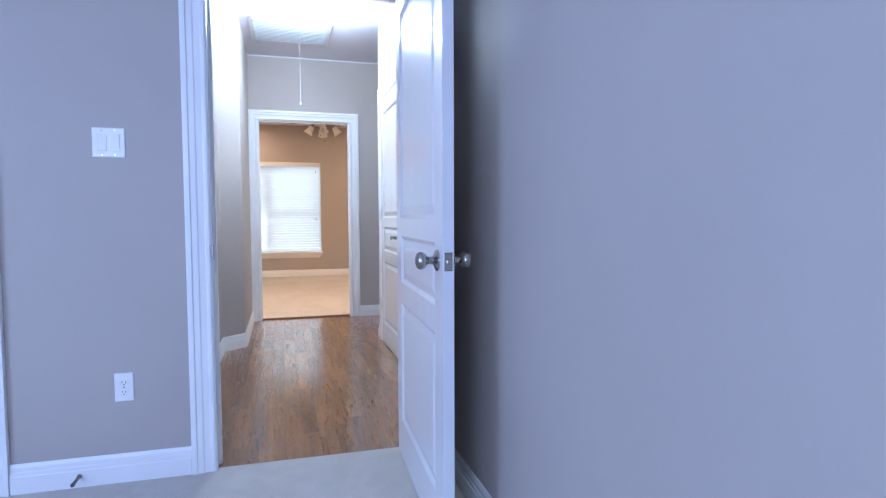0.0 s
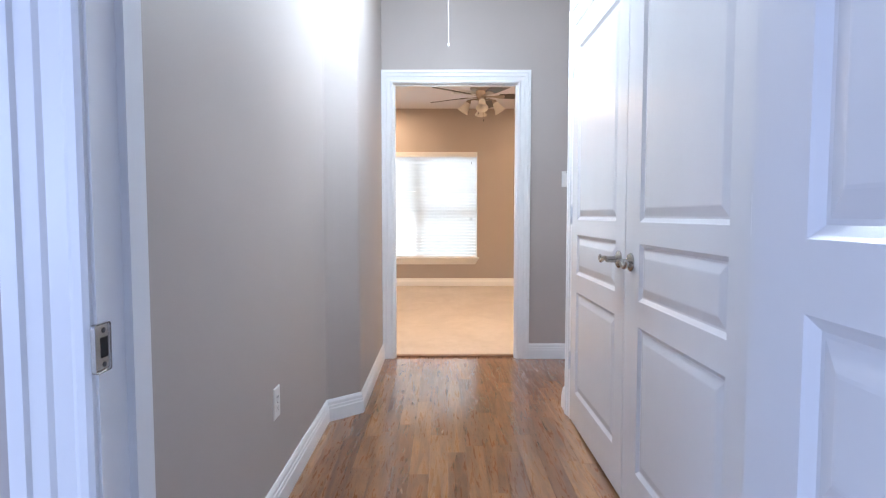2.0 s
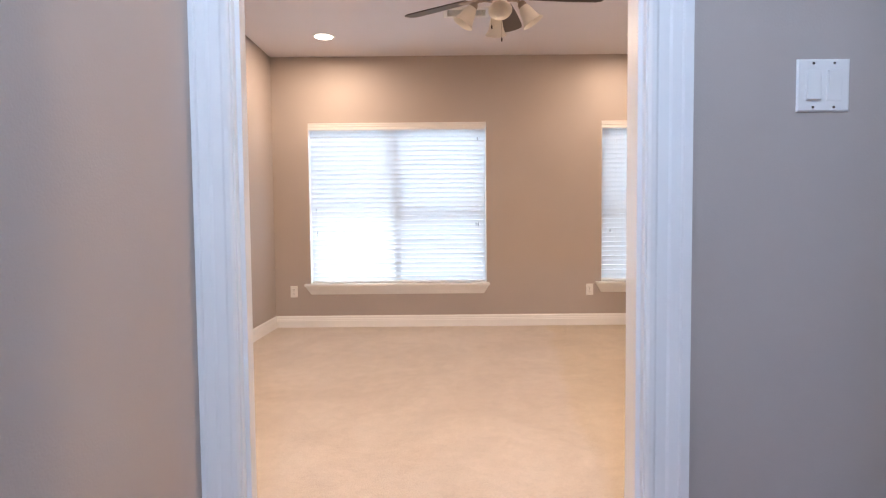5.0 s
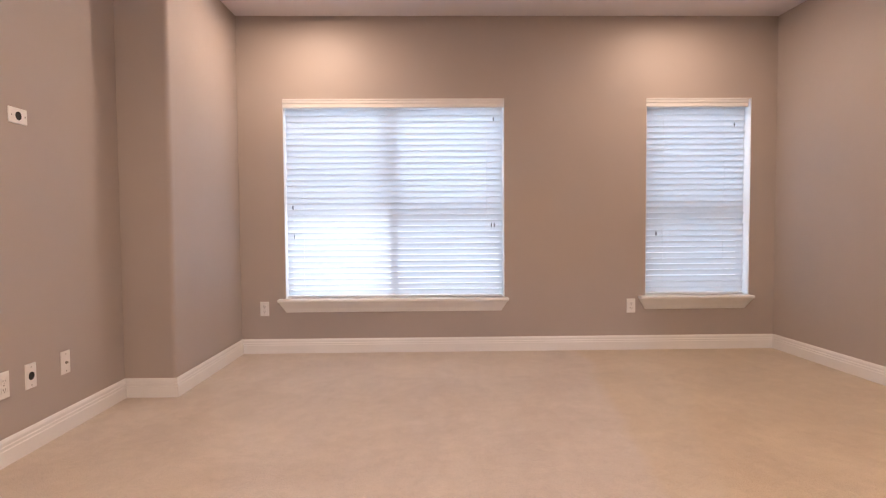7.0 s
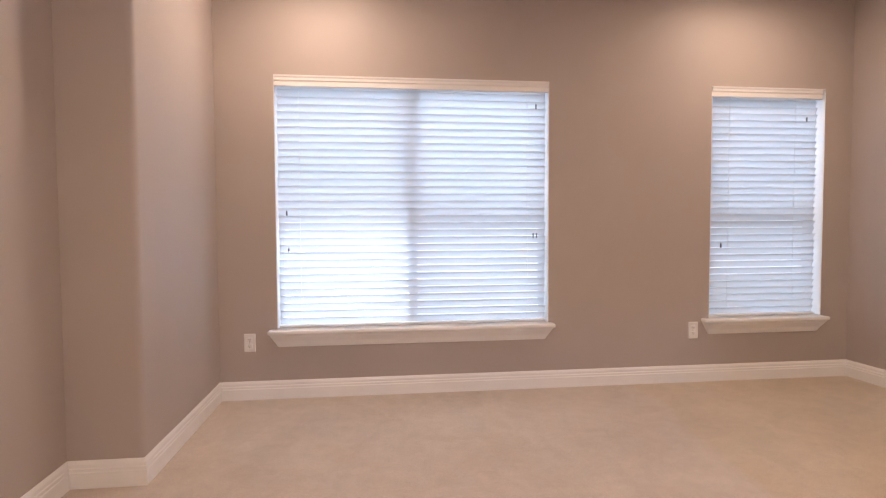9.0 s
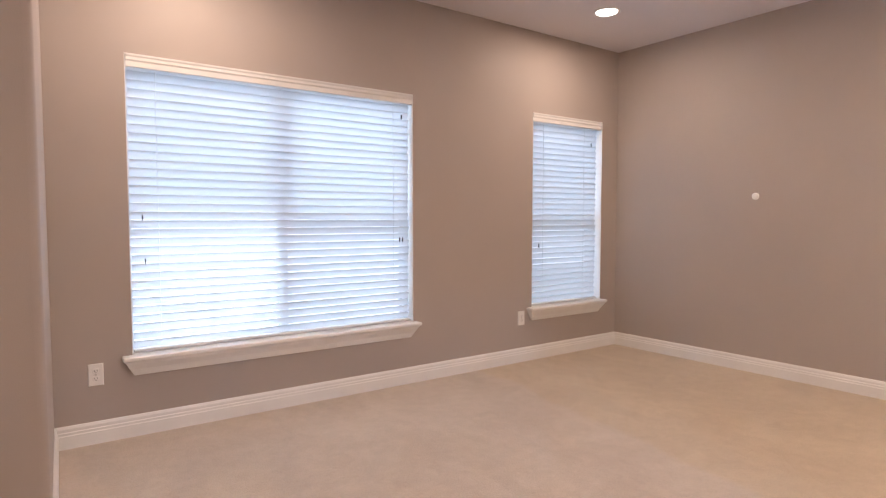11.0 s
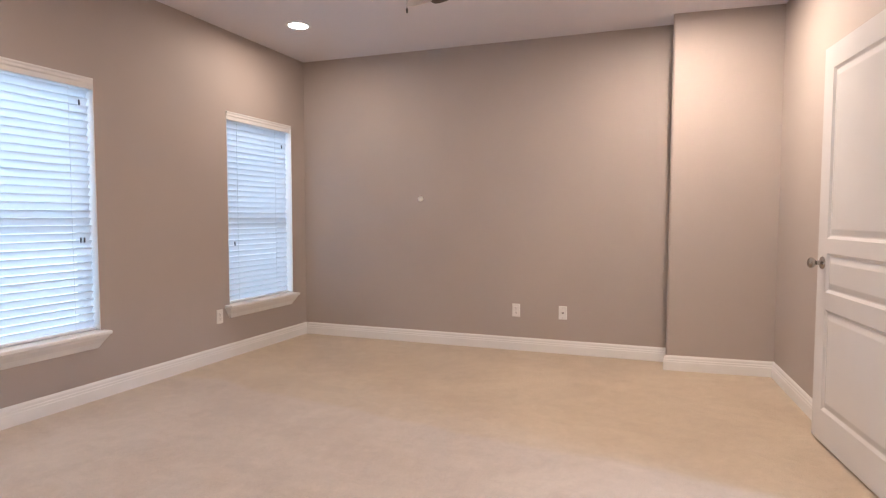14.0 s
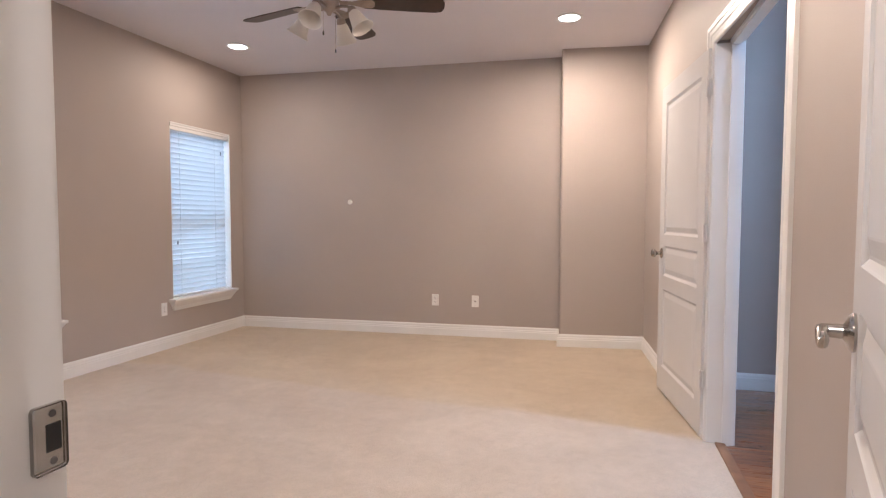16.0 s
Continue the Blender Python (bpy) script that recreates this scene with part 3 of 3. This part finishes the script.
door("door_4", pose(CX + 0.002, 2.798, 0, 0, 0, 90), 0.859, "closed white three-panel closet door with lever handle", "lever", (1,), hinge_side=1, lever_dir=-1, lock_stile=0.146)
# bedroom door, folded back against the wall; second door open into the bedroom
bedroom_door = door("door_5", heading((0.742, 5.954), (1.62, 6.075), 0.01), 0.925, "white three-panel door folded back against the bedroom wall", "knob", hinge_side=1)
for hz in (0.32, 1.085, 1.83):
    part("hinge_leaf", soft_box(-0.036, 0.002, 0.012, 0.0145, hz - 0.045, hz + 0.045, 0.001, 1), PAINTED_HINGE, bedroom_door, "white-painted hinge leaf spanning the gap")
door("door_6", heading((BX + 0.03, 6.27), (-1.307, 6.050), 0.03), 0.76, "white three-panel door standing open beside the second doorway", "lever", hinge_side=-1, lever_dir=-1, lever_z=0.945)


def strike(name, m, parent):
    sp = part(name, soft_box(-0.013, 0.020, 0, 0.0022, -0.030, 0.030, 0.004, 3), NICKEL, parent, "nickel strike plate with a bolt hole", False, m)
    part("bolt_hole", soft_box(-0.008, 0.007, 0.0016, 0.0028, -0.0125, 0.0125, 0.0005, 1), BLACK, sp)
    for z in (-0.021, 0.021):
        part("screw", lathe(bmesh.new(), [(0, 0), (0.0038, 0), (0.003, 0.0012), (0, 0.0012)], 12, pose(0, 0.0018, z, -90)), DARK_CLIP, sp)
    return sp


strike("strike_plate", pose(BX - 0.008, BY1, 0.972, 0, 0, 180), frame_back)
strike("strike_plate", pose(AX0, 2.257, 0.922, 0, 0, -90), frame_study)
part("catch_plate", soft_box(AX0, AX0 + 0.003, 2.285, 2.312, 1.79, 1.87, 0.001, 1), PAINTED_HINGE, frame_study, "small painted metal plate on the jamb")

# ---- windows and blinds ----


def window(name, x0, x1, mullions, horns, label):
    w = thing(name, pose(0, 0, 0), label, "window", kind=S)
    y0, y1 = WY + 0.115, WY + 0.165
    f = 0.028
    bm = box(bmesh.new(), x0, x0 + f, y0, y1, WZ0, WZ1)
    box(bm, x1 - f, x1, y0, y1, WZ0, WZ1)
    box(bm, x0 + f, x1 - f, y0, y1, WZ0, WZ0 + f)
    box(bm, x0 + f, x1 - f, y0, y1, WZ1 - f, WZ1)
    part("window_frame", bm, VINYL, w)
    cols = [x0 + f] + [c for mx in mullions for c in (mx - 0.03, mx + 0.03)] + [x1 - f]
    for mx in mullions:
        part("mullion", box(bmesh.new(), mx - 0.03, mx + 0.03, y0 - 0.004, y1, WZ0 + f, WZ1 - f), VINYL, w)
    zm = 1.196
    for a, b in zip(cols[::2], cols[1::2]):
        part("meeting_rail", box(bmesh.new(), a, b, y0 - 0.006, y1 - 0.012, zm - 0.016, zm + 0.016), VINYL, w)
        for z0, z1 in ((WZ0 + f, zm - 0.016), (zm + 0.016, WZ1 - f)):
            g = part("pane", box(bmesh.new(), a, b, y0 + 0.02, y0 + 0.024, z0, z1), GLASS, w)
            g.visible_shadow = False
    sill = part("window_sill", soft_box(x0 - horns[0], x1 + horns[1], WY - 0.075, WY, WZ0 - 0.012, WZ0 + 0.012, 0.006, 3), WHITE, w, "white painted window stool")
    part("window_board", box(bmesh.new(), x0, x1, WY, y0, WZ0, WZ0 + 0.011), WHITE, w)
    for a, b in ((x0, x0 + 0.004), (x1 - 0.004, x1)):
        part("reveal_lining", box(bmesh.new(), a, b, WY + 0.001, y0, WZ0 + 0.012, WZ1 - 0.005), WHITE, w)
    part("reveal_lining", box(bmesh.new(), x0, x1, WY + 0.001, y0, WZ1 - 0.0045, WZ1), WHITE, w)
    bm = bmesh.new()
    prof = [(0.0, WZ0 - 0.012), (0.060, WZ0 - 0.012), (0.052, WZ0 - 0.030), (0.030, WZ0 - 0.062), (0.020, WZ0 - 0.085), (0.014, WZ0 - 0.098), (0.0, WZ0 - 0.098)]
    ends = []
    for s, x in ((1, x0 - horns[0] + 0.007), (-1, x1 + horns[1] - 0.007)):
        ends.append([bm.verts.new((x + s * 0.05 * (WZ0 - 0.012 - z) / 0.09, WY - d, z)) for d, z in prof])
    for i in range(len(prof)):
        j = (i + 1) % len(prof)
        bm.faces.new((ends[0][i], ends[0][j], ends[1][j], ends[1][i]))
    bm.faces.new(ends[0])
    bm.faces.new(ends[1][::-1])
    part("apron", bm, WHITE, w)
    return w


def blind(name, x0, x1, tilt, w, cords, clips, label):
    """A two-inch slatted blind with its valance, bottom rail, ladder cords and cord clips."""
    b = thing(name, pose(0, 0, 0), label, "window blind")
    yb = WY + 0.045
    top = WZ1 - 0.006
    val = mitred([(x0 - 0.006, 0), (x1 + 0.006, 0)], [(0, top - 0.068), (0.004, top - 0.068), (0.008, top - 0.062), (0.008, top - 0.036), (0.013, top - 0.028), (0.013, top - 0.014), (0.017, top - 0.006), (0.017, top), (0, top)], lambda p, q, h: (p, WY + 0.006 - q, h))
    part("valance", val, WHITE, b, "white moulded valance")
    part("headrail", box(bmesh.new(), x0, x1, WY + 0.02, WY + 0.075, top - 0.034, top - 0.001), VINYL, b)
    n = 33
    bm = bmesh.new()
    arc = [(w * (k / 6 - 0.5), 0.0032 * (1 - (k / 3 - 1) ** 2)) for k in range(7)]
    loop = [(y, z + 0.0012) for y, z in arc] + [(y, z - 0.0012) for y, z in arc[::-1]]
    ends = [[bm.verts.new((x, y, z)) for y, z in loop] for x in (x0, x1)]
    for i in range(14):
        bm.faces.new((ends[0][i], ends[0][(i + 1) % 14], ends[1][(i + 1) % 14], ends[1][i]))
    bm.faces.new(ends[0])
    bm.faces.new(ends[1][::-1])
    sl = mesh("slat", bm, SLAT, True)
    z0, pitch = WZ0 + 0.056, (top - 0.050 - WZ0 - 0.056) / (n - 1)
    rnd = random.Random(5)
    for i in range(n):
        s = new("slat", sl)
        s.parent = b
        s.matrix_basis = pose(rnd.uniform(-0.003, 0.003), yb, z0 + i * pitch, tilt + rnd.uniform(-0.25, 0.25), rnd.uniform(-0.015, 0.015), 0)
    part("bottom_rail", soft_box(x0, x1, yb - 0.024, yb + 0.024, WZ0 + 0.0145, WZ0 + 0.032, 0.004), VINYL, b)
    for cx in cords:
        part("ladder_cord", tube(bmesh.new(), [(cx, yb - 0.013, WZ0 + 0.025), (cx, yb - 0.013, top - 0.046)], 0.0013, 6), CORD, b)
    for cx, cz in clips:
        part("cord_clip", soft_box(cx - 0.004, cx + 0.004, WY + 0.009, WY + 0.017, cz - 0.016, cz + 0.016, 0.002), DARK_CLIP, b)
    return b


window("window_1", *W1, (-0.222,), (0.049, 0.026), "wide white vinyl twin window with a painted sill")
window("window_2", *W2, (), (0.058, 0.012), "narrow white vinyl window with a painted sill")
blind("window_blind", W1[0] + 0.012, W1[1] - 0.014, -62, 0.0505, (-0.94, 0.535), ((0.589, 1.875), (0.572, 1.028), (0.595, 1.028), (-1.02, 1.179), (-1.011, 0.944)), "wide white slatted blind glowing with daylight")
blind("window_blind", W2[0] + 0.004, W2[1] - 0.034, -64, 0.050, (1.972, 2.468), ((2.54, 1.826), (1.91, 0.949)), "narrow white slatted blind, nearly closed")

# ---- ceiling fan ----
FX, FY = 0.586, 8.02
fan = thing("ceiling_fan", pose(FX, FY, CEIL_B), "brushed nickel ceiling fan with five dark blades and four glass shades", "ceiling fan")
part("canopy", lathe(bmesh.new(), [(0, 0), (0.066, 0), (0.066, -0.012), (0.058, -0.040), (0.034, -0.062), (0.020, -0.068), (0, -0.068)], 32), FAN_METAL, fan, "", True)
part("downrod", lathe(bmesh.new(), [(0.0125, -0.06), (0.0125, -0.155)], 16), FAN_METAL, fan, "", True)
part("motor_housing", lathe(bmesh.new(), [(0, -0.140), (0.030, -0.140), (0.060, -0.148), (0.118, -0.160), (0.128, -0.172), (0.128, -0.194), (0.110, -0.206), (0.070, -0.212), (0.064, -0.262), (0.052, -0.270), (0, -0.270)], 40), FAN_METAL, fan, "", True)
part("switch_housing", lathe(bmesh.new(), [(0, -0.24), (0.052, -0.24), (0.058, -0.262), (0.056, -0.292), (0.040, -0.312), (0.018, -0.326), (0.010, -0.345), (0, -0.347)], 32), FAN_METAL, fan, "", True)
outline = [(0.20, -0.052), (0.30, -0.060), (0.50, -0.068), (0.62, -0.069), (0.655, -0.058), (0.668, -0.03), (0.670, 0.0), (0.668, 0.03), (0.655, 0.058), (0.62, 0.069), (0.50, 0.068), (0.30, 0.060), (0.20, 0.052)]
for k in range(5):
    turn = pose(0, 0, -0.266, 0, 0, 75 + 72 * k)
    bl = part("blade", prism(bmesh.new(), outline, -0.003, 0.003), FAN_BLADE, fan, "dark walnut fan blade", False, turn @ pose(0, 0, 0, -12))
    bm = prism(bmesh.new(), [(0.06, -0.018), (0.13, -0.014), (0.19, -0.035), (0.245, -0.040), (0.262, -0.016), (0.262, 0.016), (0.245, 0.040), (0.19, 0.035), (0.13, 0.014), (0.06, 0.018)], -0.0085, -0.0035)
    part("blade_bracket", bm, FAN_METAL, bl)
for k in range(4):
    turn = pose(0, 0, -0.022, 0, 0, -2 + 90 * k)
    arm = part("lamp_arm", tube(bmesh.new(), [(0.04, 0, -0.285), (0.08, 0, -0.280), (0.115, 0, -0.284), (0.138, 0, -0.300)], 0.0085, 10), FAN_METAL, fan, "", True, turn)
    tip = pose(0.140, 0, -0.302, 0, -32, 0)
    part("shade_holder", lathe(bmesh.new(), [(0, 0.012), (0.018, 0.010), (0.026, -0.004), (0.028, -0.022), (0, -0.022)], 20, tip), FAN_METAL, arm, "", True)
    bm = bmesh.new()
    prof = [(0.024, -0.015), (0.034, -0.035), (0.041, -0.062), (0.046, -0.090), (0.056, -0.118), (0.068, -0.134), (0.0655, -0.136), (0.053, -0.119), (0.043, -0.091), (0.038, -0.062), (0.031, -0.036), (0.021, -0.018)]
    lathe(bm, prof, 28, tip)
    bmesh.ops.delete(bm, geom=[f for f in bm.faces if len(f.verts) > 4], context="FACES_ONLY")
    part("glass_shade", bm, FROST, arm, "frosted white bell glass shade", True)
for px, py, zl in ((0.02, -0.03, -0.53), (-0.035, 0.02, -0.44)):
    ch = part("pull_chain", tube(bmesh.new(), [(px, py, -0.30), (px, py, zl)], 0.0011, 6), FAN_METAL, fan)
    part("fob", lathe(bmesh.new(), [(0, zl - 0.026), (0.0045, zl - 0.024), (0.005, zl - 0.008), (0.002, zl), (0, zl)], 12, pose(px, py, 0)), DARK_CLIP, ch)

# ---- ceiling lights, grilles, cord ----


def downlight(x, y, z, lens, label):
    d = thing("recessed_light", pose(x, y, z), label, "ceiling light", "recessed lights")
    part("trim_ring", lathe(bmesh.new(), [(0.074, 0.0), (0.098, 0.0), (0.098, -0.004), (0.090, -0.008), (0.078, -0.006), (0.074, -0.001)], 36), WHITE, d, "", True)
    part("lens", lathe(bmesh.new(), [(0.0, -0.0005), (0.0745, -0.0005), (0.0745, -0.004), (0.05, -0.0055), (0, -0.006)], 36), lens, d, "glowing lens", True)


for cx, cy in CANS_B:
    downlight(cx, cy, CEIL_B, LENS_WARM, "lit white recessed ceiling light, warm glow")
downlight(*FILL_CAN, CEIL_B, LENS_WARM, "unseen recessed light added as fill behind the second doorway")
downlight(*CAN_HALL, CEIL_H, LENS_COOL, "lit white recessed ceiling light in the hall")

gx0, gx1, gy0, gy1 = -0.23, 0.455, 4.70, 5.31
grille = thing("return_air_grille", pose(0, 0, CEIL_H), "large white louvred return air grille in the hall ceiling", "vent")
# plain grey sheet closes the grille behind its louvres
part("backing", box(bmesh.new(), gx0 + 0.03, gx1 - 0.03, gy0 + 0.03, gy1 - 0.03, -0.004, 0.0), VENT_BACK, grille, "grey backing sheet")
path = [(gx0, gy0), (gx1, gy0), (gx1, gy1), (gx0, gy1)]
FRAME = [(0, 0), (0, -0.008), (0.006, -0.013), (0.028, -0.013), (0.034, -0.004), (0.034, 0)]
bm = mitred(path + path[:1], FRAME, lambda a, b, h: (a, b, h))
part("frame", bm, WHITE, grille)
for i in range(14):
    y = gy0 + 0.055 + i * (gy1 - gy0 - 0.11) / 13
    part("louvre", box(bmesh.new(), gx0 + 0.034, gx1 - 0.034, -0.016, 0.016, -0.001, 0.001), WHITE, grille, "", False, pose(0, y, -0.012, 32))

cord = thing("pull_cord", pose(0.18, 4.86, CEIL_H), "thin white pull cord hanging from the hall ceiling", "cord")
part("string", tube(bmesh.new(), [(0, 0, -0.012), (0.001, 0, -0.3), (0, 0, -0.64)], 0.0009, 8), CORD, cord)
part("knob", lathe(bmesh.new(), [(0, -0.660), (0.0055, -0.656), (0.006, -0.646), (0.002, -0.638), (0, -0.638)], 12), CORD, cord, "", True)

reg = thing("ceiling_register", pose(0.44, 9.03, CEIL_B), "small white louvred air register in the bedroom ceiling", "vent")
part("backing", box(bmesh.new(), -0.15, 0.15, -0.07, 0.07, -0.003, 0), VENT_BACK, reg)
bm = mitred([(-0.18, -0.10), (0.18, -0.10), (0.18, 0.10), (-0.18, 0.10), (-0.18, -0.10)], FRAME, lambda a, b, h: (a, b, h))
part("frame", bm, WHITE, reg)
for i in range(6):
    part("louvre", box(bmesh.new(), -0.146, 0.146, -0.010, 0.010, -0.0008, 0.0008), WHITE, reg, "", False, pose(0, -0.052 + i * 0.0208, -0.009, 35))
part("divider", box(bmesh.new(), -0.008, 0.008, -0.066, 0.066, -0.018, -0.0145), WHITE, reg)

# ---- switches, outlets, plates ----
# each is built in the plane x-z, its face towards -y


def plate_body(p, w, h, t=0.0055):
    bm = bmesh.new()
    low = [bm.verts.new((x, 0, z)) for x, z in ((-w / 2, -h / 2), (w / 2, -h / 2), (w / 2, h / 2), (-w / 2, h / 2))]
    mid = [bm.verts.new((v.co.x, -t * 0.5, v.co.z)) for v in low]
    k = 1 - 0.007 / w
    top = [bm.verts.new((v.co.x * k, -t, v.co.z * (1 - 0.007 / h))) for v in low]
    for a, b in ((low, mid), (mid, top)):
        for i in range(4):
            bm.faces.new((a[i], a[(i + 1) % 4], b[(i + 1) % 4], b[i]))
    bm.faces.new(top)
    bm.faces.new(low[::-1])
    return part("plate", bm, PLASTIC, p)


def screw(p, x, z, t=0.0055):
    part("screw", lathe(bmesh.new(), [(0, 0), (0.0032, 0), (0.0026, 0.0012), (0, 0.0012)], 12, pose(x, -t + 0.0003, z, 90)), NICKEL, p)


def rocker_switch(m, label):
    p = thing("light_switch", m, label, "light switch")
    plate_body(p, 0.116, 0.115)
    for x in (-0.023, 0.023):
        part("surround", soft_box(x - 0.0175, x + 0.0175, -0.0066, -0.0045, -0.0345, 0.0345, 0.0008, 1), PLASTIC, p)
        part("rocker", soft_box(x - 0.0155, x + 0.0155, -0.005, 0.004, -0.0320, 0.0320, 0.001, 1), PLASTIC, p, "", False, pose(0, -0.0045, 0, 5 if x > 0 else -5))
        screw(p, x, 0.048)
        screw(p, x, -0.048)
    return p


def outlet(m, label):
    p = thing("wall_outlet", m, label, "outlet")
    plate_body(p, 0.070, 0.115)
    for z in (-0.0195, 0.0195):
        f = part("receptacle", soft_box(-0.0165, 0.0165, -0.0072, -0.004, z - 0.0142, z + 0.0142, 0.003, 2), PLASTIC, p)
        for x in (-0.0062, 0.0062):
            part("slot", box(bmesh.new(), x - 0.0011, x + 0.0011, -0.0076, -0.0070, z - 0.002, z + 0.006), BLACK, f)
        part("ground_hole", lathe(bmesh.new(), [(0, 0), (0.0024, 0), (0.0024, 0.0005), (0, 0.0005)], 10, pose(0, -0.0071, z - 0.008, 90)), BLACK, f)
    screw(p, 0, 0)
    return p


def hole_plate(m, label, kind_):
    p = thing("wall_plate", m, label, "wall plate")
    plate_body(p, 0.070, 0.115)
    r = 0.019 if kind_ == "hole" else 0.0075
    hole = part("opening", lathe(bmesh.new(), [(0, 0), (r, 0), (r, 0.0008), (0, 0.0008)], 24, pose(0, -0.0052, 0, 90)), BLACK, p, "dark round cable hole" if kind_ == "hole" else "")
    if kind_ != "hole":
        part("coax_jack", lathe(bmesh.new(), [(0, 0), (0.0048, 0), (0.0048, 0.008), (0.002, 0.0085), (0, 0.0085)], 14, pose(0, -0.006, 0, 90)), NICKEL, p, "", True)
    screw(p, 0, 0.042)
    screw(p, 0, -0.042)
    return p


def north(x, z, y):       # on a wall that faces -y
    return pose(x, y, z)


def east(y, z, x):        # on a wall that faces -x
    return pose(x, y, z, 0, 0, -90)


def west(y, z, x):        # on a wall that faces +x
    return pose(x, y, z, 0, 0, 90)


rocker_switch(north(-0.637, 1.361, 2.25), "white double rocker switch on the study wall")
rocker_switch(north(1.092, 1.352, 5.82), "white double rocker switch on the hall wall")
outlet(north(-0.613, 0.386, 2.25), "white duplex outlet on the study wall")
outlet(west(3.611, 0.40, L1), "white duplex outlet low on the hall wall")
outlet(north(-1.257, 0.367, WY), "white duplex outlet beside the wide window")
outlet(north(1.704, 0.366, WY), "white duplex outlet beside the narrow window")
outlet(east(8.066, 0.361, 2.975), "white duplex outlet on the plain bedroom wall")
hole_plate(east(7.662, 0.359, 2.993), "white cable jack plate on the plain bedroom wall", "jack")
outlet(west(8.084, 0.354, -1.757), "white duplex outlet low on the bedroom wall")
hole_plate(west(8.254, 0.352, -1.758), "white plate with a dark cable hole, low on the wall", "hole")
hole_plate(west(8.502, 0.354, -1.759), "white cable jack plate low on the bedroom wall", "jack")
hole_plate(west(8.233, 1.531, -1.758) @ pose(0, 0, 0, 0, 90, 0), "white sideways plate with a dark cable hole, high on the wall", "hole")

bumper = thing("door_bumper", east(8.968, 1.343, 2.934), "round white wall bumper on the bedroom wall", "door stop")
part("pad", lathe(bmesh.new(), [(0, 0), (0.026, 0), (0.026, 0.006), (0.021, 0.013), (0.012, 0.016), (0, 0.0165)], 28, pose(0, 0, 0, 90)), PLASTIC, bumper, "", True)

stop = thing("spring_door_stop", north(-0.78, 0.045, 2.234), "small metal spring door stop on the baseboard", "door stop")
coil = [(0.0055 * math.cos(a * 0.9), -0.006 - a * 0.00085, 0.0055 * math.sin(a * 0.9)) for a in range(76)]
part("spring", tube(bmesh.new(), coil, 0.0013, 6), NICKEL, stop, "", True)
part("base", lathe(bmesh.new(), [(0, 0), (0.010, 0), (0.008, 0.006), (0, 0.006)], 16, pose(0, 0, 0, 90)), NICKEL, stop, "", True)
part("tip", lathe(bmesh.new(), [(0, 0.068), (0.0075, 0.069), (0.008, 0.078), (0, 0.082)], 16, pose(0, 0, 0, 90)), DARK_CLIP, stop, "", True)

# ---- oak strips of the hall floor ----
rnd = random.Random(11)
PW = 0.0825
x = -0.49
while x < 1.80:
    x1 = min(x + PW, 1.80)
    y = 2.272
    if x > 0.90:
        y = 4.70 + max(0.0, min(0.55, x - CX))
    y -= rnd.uniform(0.0, 0.5) if y == 2.272 else 0.0
    while y < 5.865:
        ye = min(y + rnd.choice((0.35, 0.5, 0.62, 0.8, 1.0)) * rnd.uniform(0.85, 1.15), 5.866)
        if 5.866 - ye < 0.12:
            ye = 5.866
        ya = max(y, 2.272)
        if ye - ya > 0.02:
            drop = rnd.uniform(-0.0003, 0.0003)
            bm = bmesh.new()
            a, b, c, d = x + 0.0002, x1 - 0.0002, 0.0, ye - ya - 0.0004
            e = 0.0007
            lo = [bm.verts.new((p, q, -0.008)) for p, q in ((a - x, c), (b - x, c), (b - x, d), (a - x, d))]
            md = [bm.verts.new((v.co.x, v.co.y, -0.0010)) for v in lo]
            tp = [bm.verts.new((p, q, 0)) for p, q in ((a - x + e, c + e), (b - x - e, c + e), (b - x - e, d - e), (a - x + e, d - e))]
            for p, q in ((lo, md), (md, tp)):
                for k in range(4):
                    bm.faces.new((p[k], p[(k + 1) % 4], q[(k + 1) % 4], q[k]))
            bm.faces.new(tp)
            part("plank", bm, OAK, oak_floor, "", False, Matrix.Translation((x, ya, drop)))
        y = ye
    x = x1
